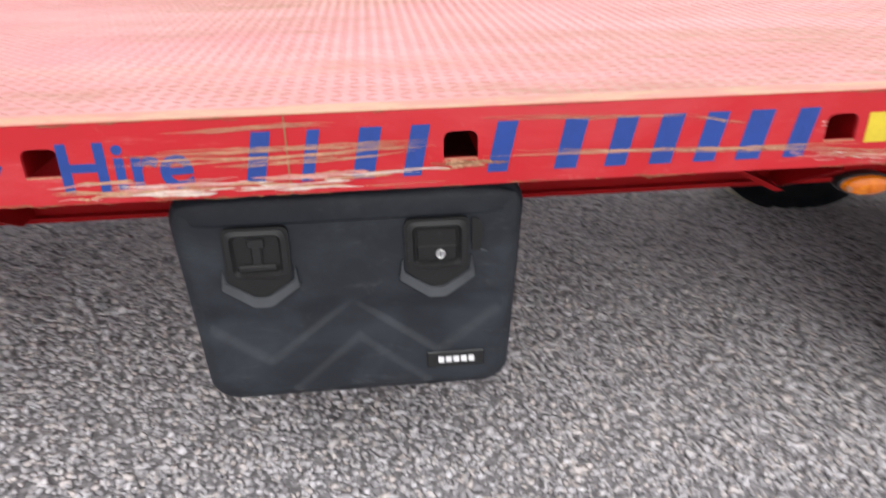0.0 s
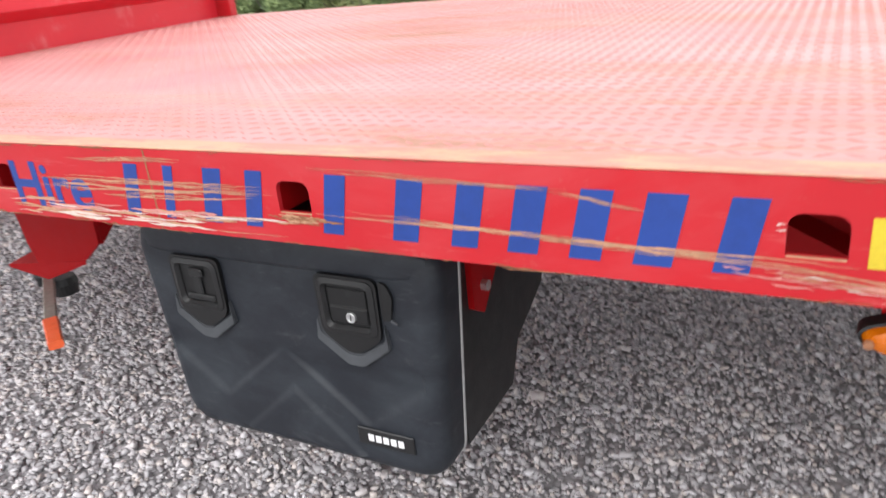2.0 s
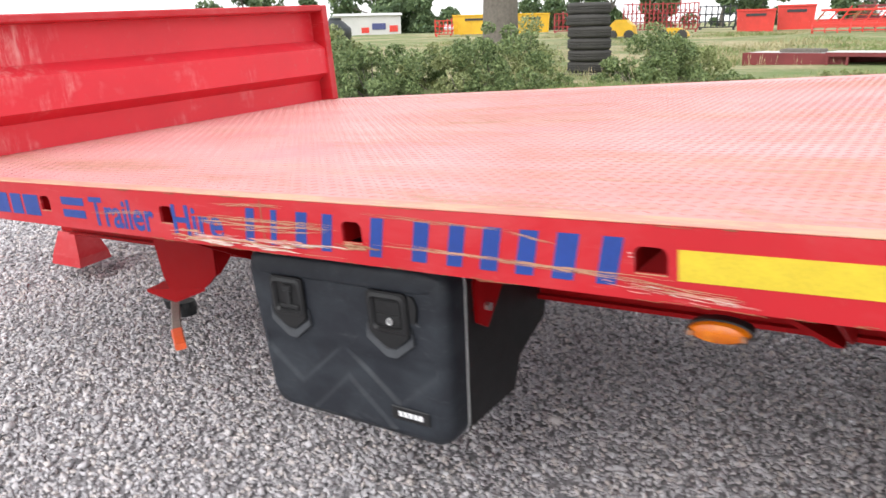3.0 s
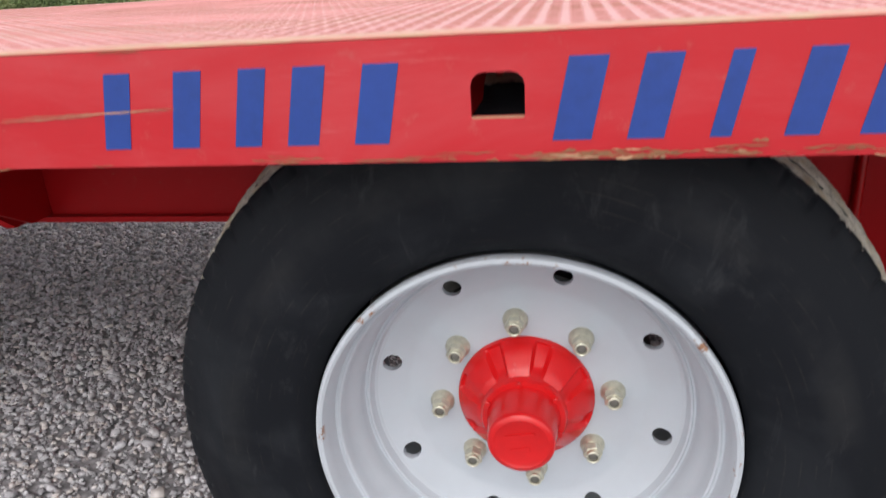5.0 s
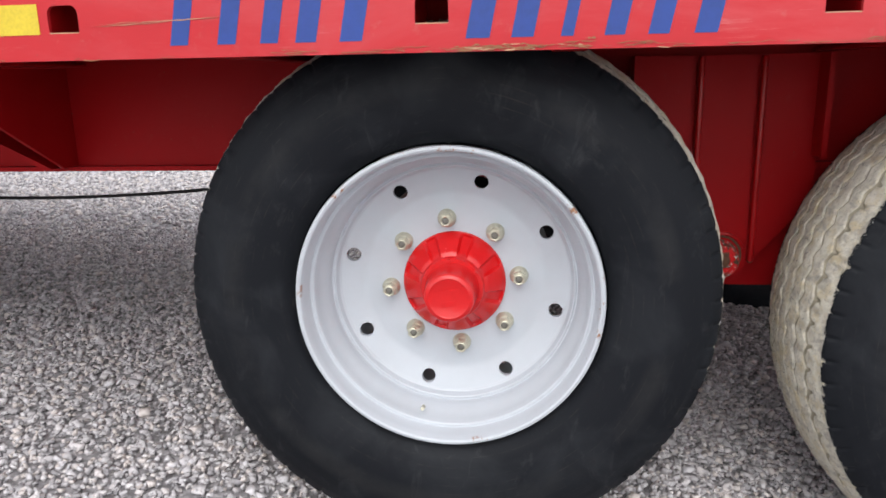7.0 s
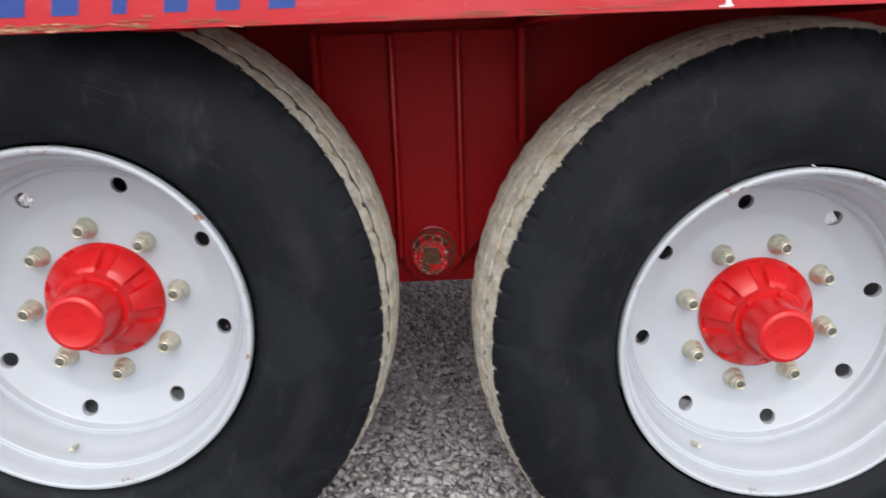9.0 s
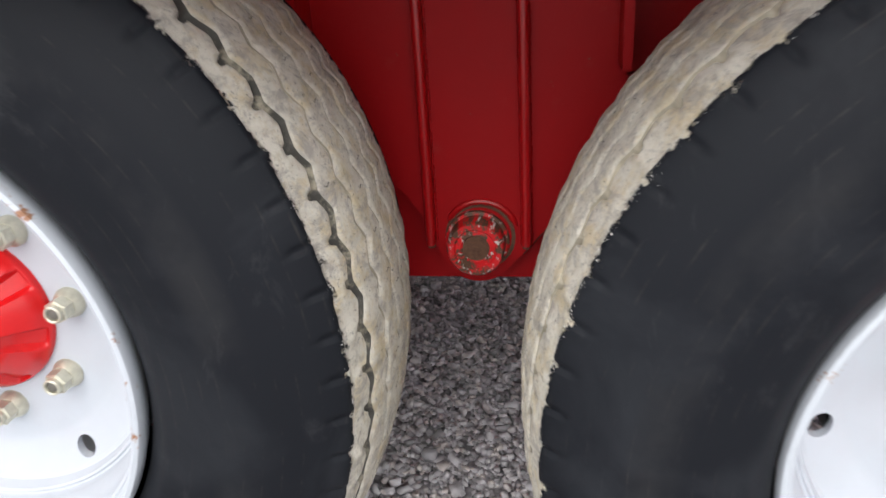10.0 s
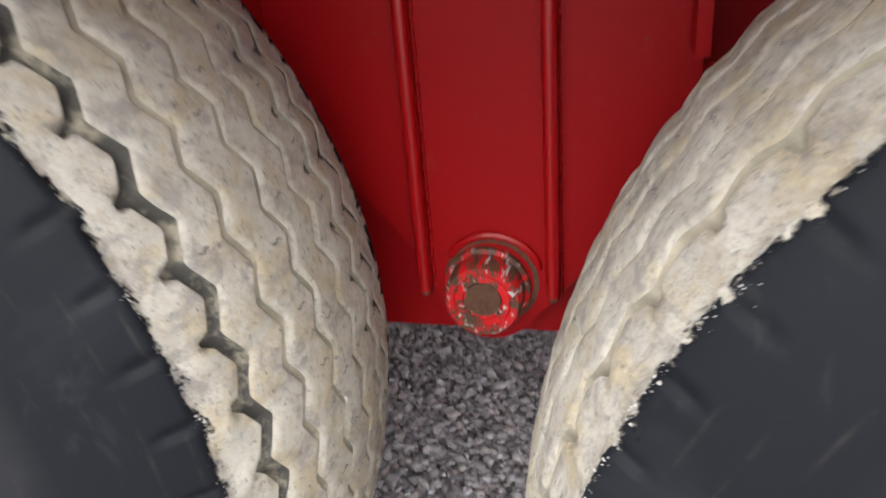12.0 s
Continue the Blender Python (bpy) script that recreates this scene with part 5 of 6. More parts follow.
for cx in (-2.296, -1.960):
    shield = lambda g, r, low=0.0: soften([(cx - 0.062 - g, 0.870 + g), (cx + 0.062 + g, 0.870 + g), (cx + 0.060 + g, 0.760 - g * 0.4), (cx + 0.012, 0.727 - g - low), (cx - 0.012, 0.727 - g - low), (cx - 0.060 - g, 0.760 - g * 0.4)], r)
    window = lambda g, r: soften([(cx - 0.043 - g, 0.852 + g), (cx, 0.852 + g), (cx + 0.043 + g, 0.852 + g), (cx + 0.042 + g, 0.776 - g), (cx, 0.776 - g), (cx - 0.042 - g, 0.776 - g)], r)
    bm = bmesh.new()
    plate_with_holes(bm, shield(0, 0.016), [window(0.009, 0.016)], 1, 0.1165, 0.1240)
    latch = part("latch_housing", local(bm), M_DARK, crate, "recessed black latch")
    # the lower flank of the moulded hollow that the latch sits in, in a lighter grey
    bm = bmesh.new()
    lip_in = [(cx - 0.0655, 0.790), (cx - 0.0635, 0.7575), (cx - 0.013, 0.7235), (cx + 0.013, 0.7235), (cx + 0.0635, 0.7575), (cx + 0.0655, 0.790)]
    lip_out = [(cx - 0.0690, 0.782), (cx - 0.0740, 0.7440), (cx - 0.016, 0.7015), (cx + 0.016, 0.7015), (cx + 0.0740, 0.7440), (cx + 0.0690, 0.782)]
    rows_ = [[bm.verts.new((x, y, z)) for x, z in o] for o, y in ((lip_in, 0.1235), (lip_in, 0.1190), (lip_out, 0.1145), (lip_out, 0.1235))]
    for a, b in zip(rows_, rows_[1:]):
        for k in range(5):
            bm.faces.new((a[k], a[k + 1], b[k + 1], b[k]))
    for k in (0, 5):
        bm.faces.new([r[k] for r in rows_])
    bmesh.ops.recalc_face_normals(bm, faces=bm.faces)
    bmesh.ops.bevel(bm, geom=[e for e in bm.edges], offset=0.0022, segments=2, affect="EDGES")
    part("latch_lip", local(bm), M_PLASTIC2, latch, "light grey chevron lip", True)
    bm = bmesh.new()
    sloped_ring(bm, window(0.013, 0.018), window(0.004, 0.014), 0.1150, 0.1122, 0.1164)
    sloped_ring(bm, window(0.004, 0.014), window(-0.001, 0.012), 0.1122, 0.1195, 0.1225)
    part("latch_frame", local(bm), M_BLACK, latch)
    part("latch_pan", local(boxes(((cx - 0.0415, 0.1215, 0.7775), (cx + 0.0415, 0.1232, 0.8505)))), M_DARK, latch)
    if cx < -2.1:
        part("latch_paddle", local(boxes(((cx - 0.036, 0.116, 0.780), (cx + 0.036, 0.1214, 0.793)), ((cx - 0.010, 0.115, 0.7935), (cx + 0.010, 0.1214, 0.835)), ((cx - 0.017, 0.114, 0.828), (cx + 0.017, 0.1214, 0.846)), bevel=0.003)), M_BLACK, latch)
    else:
        part("latch_paddle", local(boxes(((cx - 0.038, 0.1175, 0.783), (cx + 0.038, 0.1214, 0.812)), ((cx - 0.038, 0.1195, 0.8125), (cx + 0.038, 0.1214, 0.846)), bevel=0.002)), M_DARK, latch)
        bm = bmesh.new()
        lathe(bm, [(0.1174, 0.0098), (0.1135, 0.0092), (0.1128, 0.0080), (0.1136, 0.0066), (0.1140, 0.0)], 20, cx + 0.006, 0.796)
        part("lock_barrel", local(bm), M_STEEL, latch, "bright steel lock barrel")
        part("key_slot", local(boxes(((cx + 0.0052, 0.1131, 0.791), (cx + 0.0068, 0.1139, 0.801)))), M_DARK, latch)
        bm = bmesh.new()
        lathe(bm, [(0.1194, 0.0062), (0.1186, 0.0)], 12, cx + 0.004, 0.836)
        part("key_hole", local(bm), M_BLACK, latch)
        # a near-black plate on the lid gives the shade of a finger hollow
        bm = bmesh.new()
        prism(bm, soften([(cx + 0.066, 0.868), (cx + 0.080, 0.864), (cx + 0.090, 0.842), (cx + 0.083, 0.800), (cx + 0.067, 0.798)], 0.006), 1, 0.1170, 0.1222)
        part("side_slot", local(bm), M_DARK, latch, "dark plate standing in for the shade of a finger hollow")
        bm = bmesh.new()
        cyl(bm, (cx + 0.084, 0.1175, 0.800), (cx + 0.096, 0.1150, 0.7965), 0.003, 0.0018, 8)
        part("slot_scuff", local(bm), M_PLASTIC2, latch)
badge = part("badge", local(boxes(((-1.985, 0.1185, 0.534), (-1.868, 0.1225, 0.570)), bevel=0.002)), M_BLACK, crate, "black badge with white marks")
for k in range(5):
    part("badge_mark", local(boxes(((-1.962 + 0.0155 * k, 0.1176, 0.545), (-1.9505 + 0.0155 * k, 0.1184, 0.559)))), M_PAPER, badge)
# hanger straps that bolt the box to the cross members
for x in (BX0 + 0.012, BX1 - 0.012):
    bm = bmesh.new()
    s1 = 1 if x > -2.1 else -1
    x0, x1 = sorted((x - 0.009 * s1, x + 0.003 * s1))
    prism(bm, [(0.26, 0.76), (0.30, 0.735), (0.42, 0.86), (0.42, 0.977), (0.34, 0.977), (0.26, 0.86)], 0, x0, x1)
    st = part("mounting_strap", local(bm), M_RED, crate, "red steel mounting strap")
    bm = bmesh.new()
    cyl(bm, (x1 if s1 > 0 else x0, 0.30, 0.79), ((x1 if s1 > 0 else x0) + 0.012 * s1, 0.30, 0.79), 0.011, seg=6)
    part("strap_bolt", local(bm), M_STEEL, st)

# ---- gravel chips ----


def stones(name, x0, x1, y0, y1, per_m2, size, seed, skip=()):
    rng = np.random.default_rng(seed)
    n = int((x1 - x0) * (y1 - y0) * per_m2)
    ico = np.array([(-1, -1, -1), (1, -1, -1), (1, 1, -1), (-1, 1, -1), (-1, -1, 1), (1, -1, 1), (1, 1, 1), (-1, 1, 1)]) / 3 ** 0.5
    f = np.array([(0, 2, 1), (0, 3, 2), (4, 5, 6), (4, 6, 7), (0, 1, 5), (0, 5, 4), (1, 2, 6), (1, 6, 5), (2, 3, 7), (2, 7, 6), (3, 0, 4), (3, 4, 7)])
    c = np.stack([rng.uniform(x0, x1, n), rng.uniform(y0, y1, n), rng.uniform(-0.003, 0.013, n)], -1)
    c[:, 2] += land(c[:, 1])
    for a, b, r in skip:
        c = c[np.hypot(c[:, 0] - a, c[:, 1] - b) > r]
    n = len(c)
    s = size * rng.lognormal(0, 0.28, n)
    shape = np.stack([rng.uniform(0.8, 1.35, n), rng.uniform(0.65, 1.0, n), rng.uniform(0.4, 0.75, n)], -1)
    v = ico[None] * rng.uniform(0.62, 1.30, (n, 8, 1)) * shape[:, None] * s[:, None, None]
    # random turns
    q = rng.normal(0, 1, (n, 4)) * np.array([1.0, 0.35, 0.35, 1.6])
    q /= np.linalg.norm(q, axis=1)[:, None]
    w, x, y, z = q.T
    rot = np.stack([np.stack([1 - 2 * (y * y + z * z), 2 * (x * y - z * w), 2 * (x * z + y * w)], -1),
                    np.stack([2 * (x * y + z * w), 1 - 2 * (x * x + z * z), 2 * (y * z - x * w)], -1),
                    np.stack([2 * (x * z - y * w), 2 * (y * z + x * w), 1 - 2 * (x * x + y * y)], -1)], -2)
    v = np.einsum("nij,nkj->nki", rot, v) + c[:, None]
    me = bpy.data.meshes.new(name)
    faces = (f[None] + 8 * np.arange(n)[:, None, None]).reshape(-1, 3)
    me.vertices.add(n * 8)
    me.vertices.foreach_set("co", v.reshape(-1).astype(np.float32))
    me.loops.add(len(faces) * 3)
    me.loops.foreach_set("vertex_index", faces.reshape(-1).astype(np.int32))
    me.polygons.add(len(faces))
    me.polygons.foreach_set("loop_start", np.arange(0, len(faces) * 3, 3, dtype=np.int32))
    me.update(calc_edges=True)
    me.materials.append(M_STONE)
    return tagged(new(name, me), "loose angular grey gravel chips lying on the yard", "gravel", kind="stuff")


stones("gravel_chips", -5.0, 1.7, -0.35, 2.7, 6400, 0.0098, 5)
stones("gravel_chips", 0.15, 1.15, 0.1, 2.4, 4200, 0.0112, 11)
stones("gravel_chips", -8.0, -5.0, -0.35, 4.0, 2600, 0.0125, 6)
stones("gravel_chips", -5.0, 1.7, 2.7, 5.0, 1700, 0.0140, 7)

# ---- beyond the trailer: rough grass, bushes, parked machines, trees ----
EYE = Vector((-0.95, -1.10, 0))


def out(az, d, z=0.0):
    a = radians(az)
    x, y = EYE.x + d * math.sin(a), EYE.y + d * math.cos(a)
    return Vector((x, y, z + float(land(y))))


bm = bmesh.new()
NX, NY = 60, 44
grid = []
for j in range(NY + 1):
    y = 8.5 + 0.25 * j + 0.05 * j * j * (1 + j / 30)
    row = []
    for i in range(NX + 1):
        x = -75 + 110 * i / NX
        edge = 0.8 * noise.noise((x * 0.25, 3.1, 0)) if j == 0 else 0
        h = 0.012 + (0.16 * noise.noise((x * 0.22, y * 0.22, 1.7)) + 0.10) * min(1, j / 8)
        row.append(bm.verts.new((x, y + edge, float(land(y + edge)) + max(0.012 if j else -0.01, h))))
    grid.append(row)
for j in range(NY):
    for i in range(NX):
        bm.faces.new((grid[j][i], grid[j][i + 1], grid[j + 1][i + 1], grid[j + 1][i]))
tagged(obj("grass_bank", bm, M_GRASS, smooth=True), "rough grass bank with dry patches beyond the yard", "grass", kind="structure")


def blades(name, n, seed):
    """Tufts of grass on the bank, in one mesh."""
    r = np.random.default_rng(seed)
    x, y = r.uniform(-26, 8, n), 9.2 + 25 * r.random(n) ** 1.35
    h = r.uniform(0.04, 0.21, n) * (0.7 + 0.6 * np.sin(x * 0.9) * np.cos(y * 0.7)).clip(0.35, 1.4)
    a, lean = r.uniform(0, 6.28, n), r.normal(0, 0.09, (n, 2))
    w = 0.010 + 0.004 * r.random(n) + 0.0006 * (y - 9.2)
    z = land(y) + 0.03
    base = np.stack([x, y, z], -1)
    side = np.stack([np.cos(a) * w, np.sin(a) * w, 0 * a], -1)
    tip = base + np.stack([lean[:, 0], lean[:, 1], h], -1)
    v = np.stack([base - side, base + side, tip], 1).reshape(-1, 3)
    return tagged(raw(name, v, np.arange(3 * n).reshape(-1, 3), M_BLADE), "tufts of green and dry grass on the bank", "grass", kind="stuff")


def stalks(name, n, seed):
    """Tall dry stalks with seed heads, scattered in drifts on the bank, in one mesh."""
    r = np.random.default_rng(seed)
    drift = np.stack([r.uniform(-20, -5, 26), 10.5 + 12 * r.random(26)], -1)
    c = drift[r.integers(0, 26, n)] + r.normal(0, 1, (n, 2)) * (0.9, 0.5)
    h, a = r.uniform(0.12, 0.34, n), r.uniform(0, 6.28, n)
    base = np.stack([c[:, 0], c[:, 1], land(c[:, 1]) + 0.02], -1)
    tip = base + np.stack([r.normal(0, 0.07, n), r.normal(0, 0.07, n), h], -1)
    side = np.stack([np.cos(a), np.sin(a), 0 * a], -1)
    v = np.stack([base - side * 0.006, base + side * 0.006, tip - side * 0.004, tip + side * 0.004, tip + side * 0.012 - (0, 0, 0.03), tip - side * 0.012 - (0, 0, 0.03), tip + (0, 0, 0.07)], 1).reshape(-1, 3)
    k = 7 * np.arange(n)
    faces = [tuple(int(i + j) for j in q) for i in k for q in ((0, 1, 3, 2), (5, 4, 6))]
    return tagged(raw(name, v, faces, M_STALK), "tall dry grass stalks on the bank", "grass", kind="stuff")


stalks("dry_stalks", 1300, 31)
blades("grass_tufts", 130000, 21)


def leaves(n, seed, spots, leaf, mat, parent, name="crown"):
    """Small folded leaves gathered in uneven clumps round the given spots (x, y, z, radius)."""
    r = np.random.default_rng(seed)
    sp = np.array(spots)
    k = r.choice(len(sp), n, p=sp[:, 3] ** 2 / (sp[:, 3] ** 2).sum())
    d = r.normal(0, 1, (n, 3))
    d /= np.linalg.norm(d, axis=1)[:, None]
    c = sp[k, :3] + d * (sp[k, 3] * r.uniform(0.45, 1.05, n) ** 0.6)[:, None] * np.array([1, 1, 0.85])
    u = r.normal(0, 1, (n, 3))
    u /= np.linalg.norm(u, axis=1)[:, None]
    w = np.cross(u, r.normal(0, 1, (n, 3)))
    w /= np.linalg.norm(w, axis=1)[:, None]
    s = leaf * r.uniform(0.6, 1.4, n)[:, None]
    v = np.stack([c - u * s, c + w * s * 0.45, c + u * s, c - w * s * 0.45], 1).reshape(-1, 3)
    return raw(name, v, np.arange(4 * n).reshape(-1, 4), mat, parent)


def bush(az, d, width, height, n, seed, leaf=0.028, mat=M_LEAF):
    b = thing("bush", "dense green bush with ragged outline on the grass bank", "bush", "bushes on the bank", out(az, d))
    r = random.Random(seed)
    spots = []
    for _ in range(34):
        a, q = r.uniform(0, 6.28), r.random() ** 0.5
        z = r.uniform(0.08, 1.0) * height * (1.05 - 0.45 * q)
        spots.append((q * width / 2 * math.cos(a), q * width / 2 * 0.7 * math.sin(a), z, r.uniform(0.07, 0.20) * height))
    bm = bmesh.new()
    for x, y, z, _ in spots[:9]:
        cyl(bm, (x * 0.15, y * 0.15, -0.05), (x, y, z), 0.014, 0.004, 5)
    part("stems", bm, M_BARK, b)
    leaves(n, seed, spots, leaf, mat, b)
    return b


for k, (az, d, w, h, n) in enumerate(((-43.2, 14.5, 1.8, 1.05, 8000), (-40.3, 13.6, 1.7, 1.25, 9000), (-37.6, 15.0, 1.5, 0.85, 6500), (-35.2, 14.2, 1.5, 0.95, 6500), (-33.0, 14.6, 1.5, 0.90, 6500), (-30.6, 13.4, 1.7, 1.38, 10000), (-28.4, 15.0, 1.3, 1.15, 6000),
                                     (-20.4, 15.0, 1.3, 0.75, 5000), (-18.6, 15.6, 1.7, 1.05, 7500), (-16.8, 16.5, 1.5, 0.90, 6000), (-14.2, 14.6, 0.9, 0.34, 1400), (-46.5, 15, 1.5, 0.9, 3000))):
    bush(az, d - 1.2, w * 0.95, h * (1.08, 0.90, 1.02, 0.86)[k % 4], n, 40 + k, mat=M_LEAF if k % 3 else M_LEAFB)


for k, (az, d, w, h) in enumerate(((-22.0, 13.2, 0.9, 0.30), (-14.0, 13.6, 1.1, 0.34), (-11.6, 12.8, 0.8, 0.22), (-7.2, 13.4, 1.2, 0.36), (-5.4, 13.0, 0.9, 0.30), (-2.4, 13.4, 1.1, 0.26), (-26.5, 13.0, 0.9, 0.34), (-33.5, 12.0, 1.1, 0.5))):
    weed = bush(az, d, w, h, 1500, 140 + k, 0.022, M_LEAFB if k % 2 else M_LEAF)
    weed.name = "weed_clump"
    tagged(weed, "low clump of green weeds on the grass bank", "weeds", "weeds on the bank")


def truck_tyre(r=0.46, h=0.235):
    bm = bmesh.new()
    prof = [(0.26, 0.03), (0.28, 0.0), (r - 0.06, 0.0), (r - 0.012, 0.03), (r, 0.06), (r, 0.085), (r - 0.014, 0.09), (r - 0.014, 0.105), (r, 0.11), (r, 0.135), (r - 0.014, 0.14), (r - 0.014, 0.15), (r, 0.155), (r, h - 0.05), (r - 0.012, h - 0.03), (r - 0.06, h), (0.28, h), (0.26, h - 0.03)]
    seg = 40
    rings = [[bm.verts.new((a * math.cos(2 * math.pi * i / seg), a * math.sin(2 * math.pi * i / seg), z)) for i in range(seg)] for a, z in prof]
    for p, q in zip(rings, rings[1:] + rings[:1]):
        for i in range(seg):
            bm.faces.new((p[i], p[(i + 1) % seg], q[(i + 1) % seg], q[i]))
    return bm


base = out(-23.9, 16.3)
M_OLDTYRE = plain("dusty_old_tyre", (0.055, 0.052, 0.048), 0.85, 0, 0.4, 14, 0.4)
pal = thing("pallet", "weathered wooden pallet under a stack of old tyres", "pallet", at=base)
for j in range(5):
    part("board", boxes(((-0.6, -0.55 + 0.24 * j, 0.085), (0.65, -0.42 + 0.24 * j, 0.105))), M_BARK, pal)
for j in range(3):
    part("runner", boxes(((-0.58 + 0.55 * j, -0.55, 0.0), (-0.50 + 0.55 * j, 0.54, 0.085))), M_BARK, pal)
rr = random.Random(8)
for j in range(6):
    o = obj("spare_truck_tyre", truck_tyre(), M_OLDTYRE, smooth=True)
    o.location = base + Vector((rr.gauss(0, 0.02), rr.gauss(0, 0.02), 0.106 + 0.2355 * j))
    tagged(o, "dusty worn truck tyre lying flat in a stack", "tyre", "stacked tyres")


def tree(name, az, d, trunk_r, trunk_h, crown, n, seed, label, leaf=0.12):
    t = thing(name, label, "tree", at=out(az, d, -0.1))
    r = random.Random(seed)
    bm = bmesh.new()
    cyl(bm, (0, 0, 0), (0, 0, trunk_h * 0.5), trunk_r * 1.12, trunk_r, 18)
    cyl(bm, (0, 0, trunk_h * 0.5), (0.1, 0, trunk_h), trunk_r, trunk_r * 0.8, 18)
    part("trunk", bm, M_BARK, t)
    spots = []
    for _ in range(crown[3]):
        a, q = r.uniform(0, 6.28), r.random() ** 0.5
        z = crown[0] + r.random() * crown[1]
        f = max(0.3, math.sin(math.pi * min(1, max(0.12, (z - crown[0]) / crown[1]))))
        spots.append((q * crown[2] * f * math.cos(a), q * crown[2] * f * math.sin(a), z, r.uniform(0.14, 0.24) * crown[2]))
    for x, y, z, _ in spots[::3]:
        bm = bmesh.new()
        cyl(bm, (0.05, 0, min(trunk_h * 0.95, max(trunk_h * 0.4, z - 0.6))), (x, y, z), trunk_r * 0.28, trunk_r * 0.06, 6)
        part("limb", bm, M_BARK, t)
    leaves(n, seed, spots, leaf, M_TREELEAF, t)
    return t


tree("tree", -30.4, 23.5, 0.50, 6.6, (6.4, 5.0, 4.2, 30), 9000, 61, "large tree with a thick grey-brown trunk on the bank", 0.09)
for k, (az, d, tr, th, crown, n) in enumerate(((-44.5, 75, 0.2, 1.5, (0.6, 3.6, 1.6, 12), 2200), (-39.5, 70, 0.3, 1.5, (0.4, 3.4, 4.2, 22), 5000), (-36.6, 68, 0.3, 1.4, (0.3, 2.6, 3.2, 18), 4200), (-26.2, 72, 0.35, 2.0, (0.4, 6.5, 4.6, 26), 6000),
                                              (-22.2, 74, 0.35, 2.0, (0.4, 6.0, 3.4, 22), 4600), (-12.3, 70, 0.35, 2.0, (1.0, 7.0, 3.8, 26), 6000), (-5.5, 75, 0.35, 2.0, (1.0, 7.0, 5.0, 26), 6000), (-0.5, 75, 0.35, 2.0, (0.8, 6.0, 4.5, 24), 5200), (-14.6, 78, 0.2, 1.5, (0.3, 2.6, 1.6, 10), 1800),
                                              (-49, 72, 0.3, 1.5, (0.4, 4.4, 4.2, 22), 4000), (-18.5, 80, 0.3, 1.5, (0.4, 2.4, 3.6, 18), 3000), (7, 75, 0.35, 2.0, (0.4, 6.5, 6.0, 26), 5000))):
    tree("tree", az, d - 12, tr, th, (0.1, *crown[1:]), int(n * 1.5), 70 + k, "leafy green tree far beyond the yard", 0.17)

M_YPAINT = plain("faded_yellow_paint", (0.72, 0.42, 0.02), 0.5, 0, 0.2, 3, 0.2)
M_RPAINT = plain("bright_red_machine_paint", (0.66, 0.05, 0.035), 0.45, 0, 0.25, 3, 0.2)
M_MRED = plain("weathered_red_machine_paint", (0.38, 0.045, 0.048), 0.55, 0, 0.35, 3, 0.3)
M_DRED = plain("dull_dark_red_paint", (0.19, 0.030, 0.032), 0.6, 0, 0.35, 3, 0.3)
M_OPAINT = plain("orange_machine_paint", (0.80, 0.24, 0.05), 0.5, 0, 0.25, 4, 0.2)
M_GREYW = plain("off_white_cladding", (0.58, 0.57, 0.56), 0.7, 0, 0.2, 0.8, 0.2)
M_DKTANK = plain("black_plastic_tank", (0.03, 0.035, 0.04), 0.5, 0, 0.3, 2, 0.2)
M_EARTH = plain("dry_rubble", (0.34, 0.29, 0.22), 0.95, 0, 0.4, 3.5, 1.0)


def placed(name, label, category, az, d, turn=0.0, group=""):
    t = thing(name, label, category, group, out(az, d))
    t.rotation_euler = (0, 0, radians(turn))
    return t


def hopper(az, d, w, h, mat, name, label, turn, group="", lean=0.05):
    """A steel hopper with slightly leaning ends, a rim, ribs and skids."""
    t = placed(name, label, "container", az, d, turn, group)
    bm = bmesh.new()
    prism(bm, [(-w / 2 + lean, 0.12), (w / 2 - lean, 0.12), (w / 2, h), (-w / 2, h)], 1, -0.5, 0.5)
    part("body", bm, mat, t)
    part("rim", boxes(((-w / 2 - 0.03, -0.55, h - 0.06), (w / 2 + 0.03, -0.502, h + 0.02)), bevel=0.01), mat, t)
    for k in range(4):
        x = -w / 2 + 0.2 + k * (w - 0.4) / 3
        part("rib", boxes(((x - 0.03, -0.54, 0.14), (x + 0.03, -0.502, h - 0.065))), mat, t)
    part("marking", boxes(((-w * 0.26, -0.546, h * 0.74), (w * 0.26, -0.541, h * 0.84))), M_DKTANK, t)
    for x in (-w / 3, w / 3):
        part("skid", boxes(((x - 0.06, -0.5, 0.0), (x + 0.06, 0.5, 0.118))), mat, t)
    return t


hopper(-31.9, 43, 2.9, 1.15, M_YPAINT, "yellow_hopper", "faded yellow steel hopper standing in the far yard", 25)
hopper(-28.0, 42, 1.9, 1.12, M_YPAINT, "yellow_hopper", "faded yellow steel hopper standing in the far yard", 25)
hopper(-12.4, 36, 1.55, 1.02, M_RPAINT, "red_hopper", "bright red steel machine box in the far yard", 12, "red boxes")
hopper(-9.9, 37.0, 1.50, 1.14, M_RPAINT, "red_hopper", "bright red steel machine box in the far yard", 12, "red boxes")

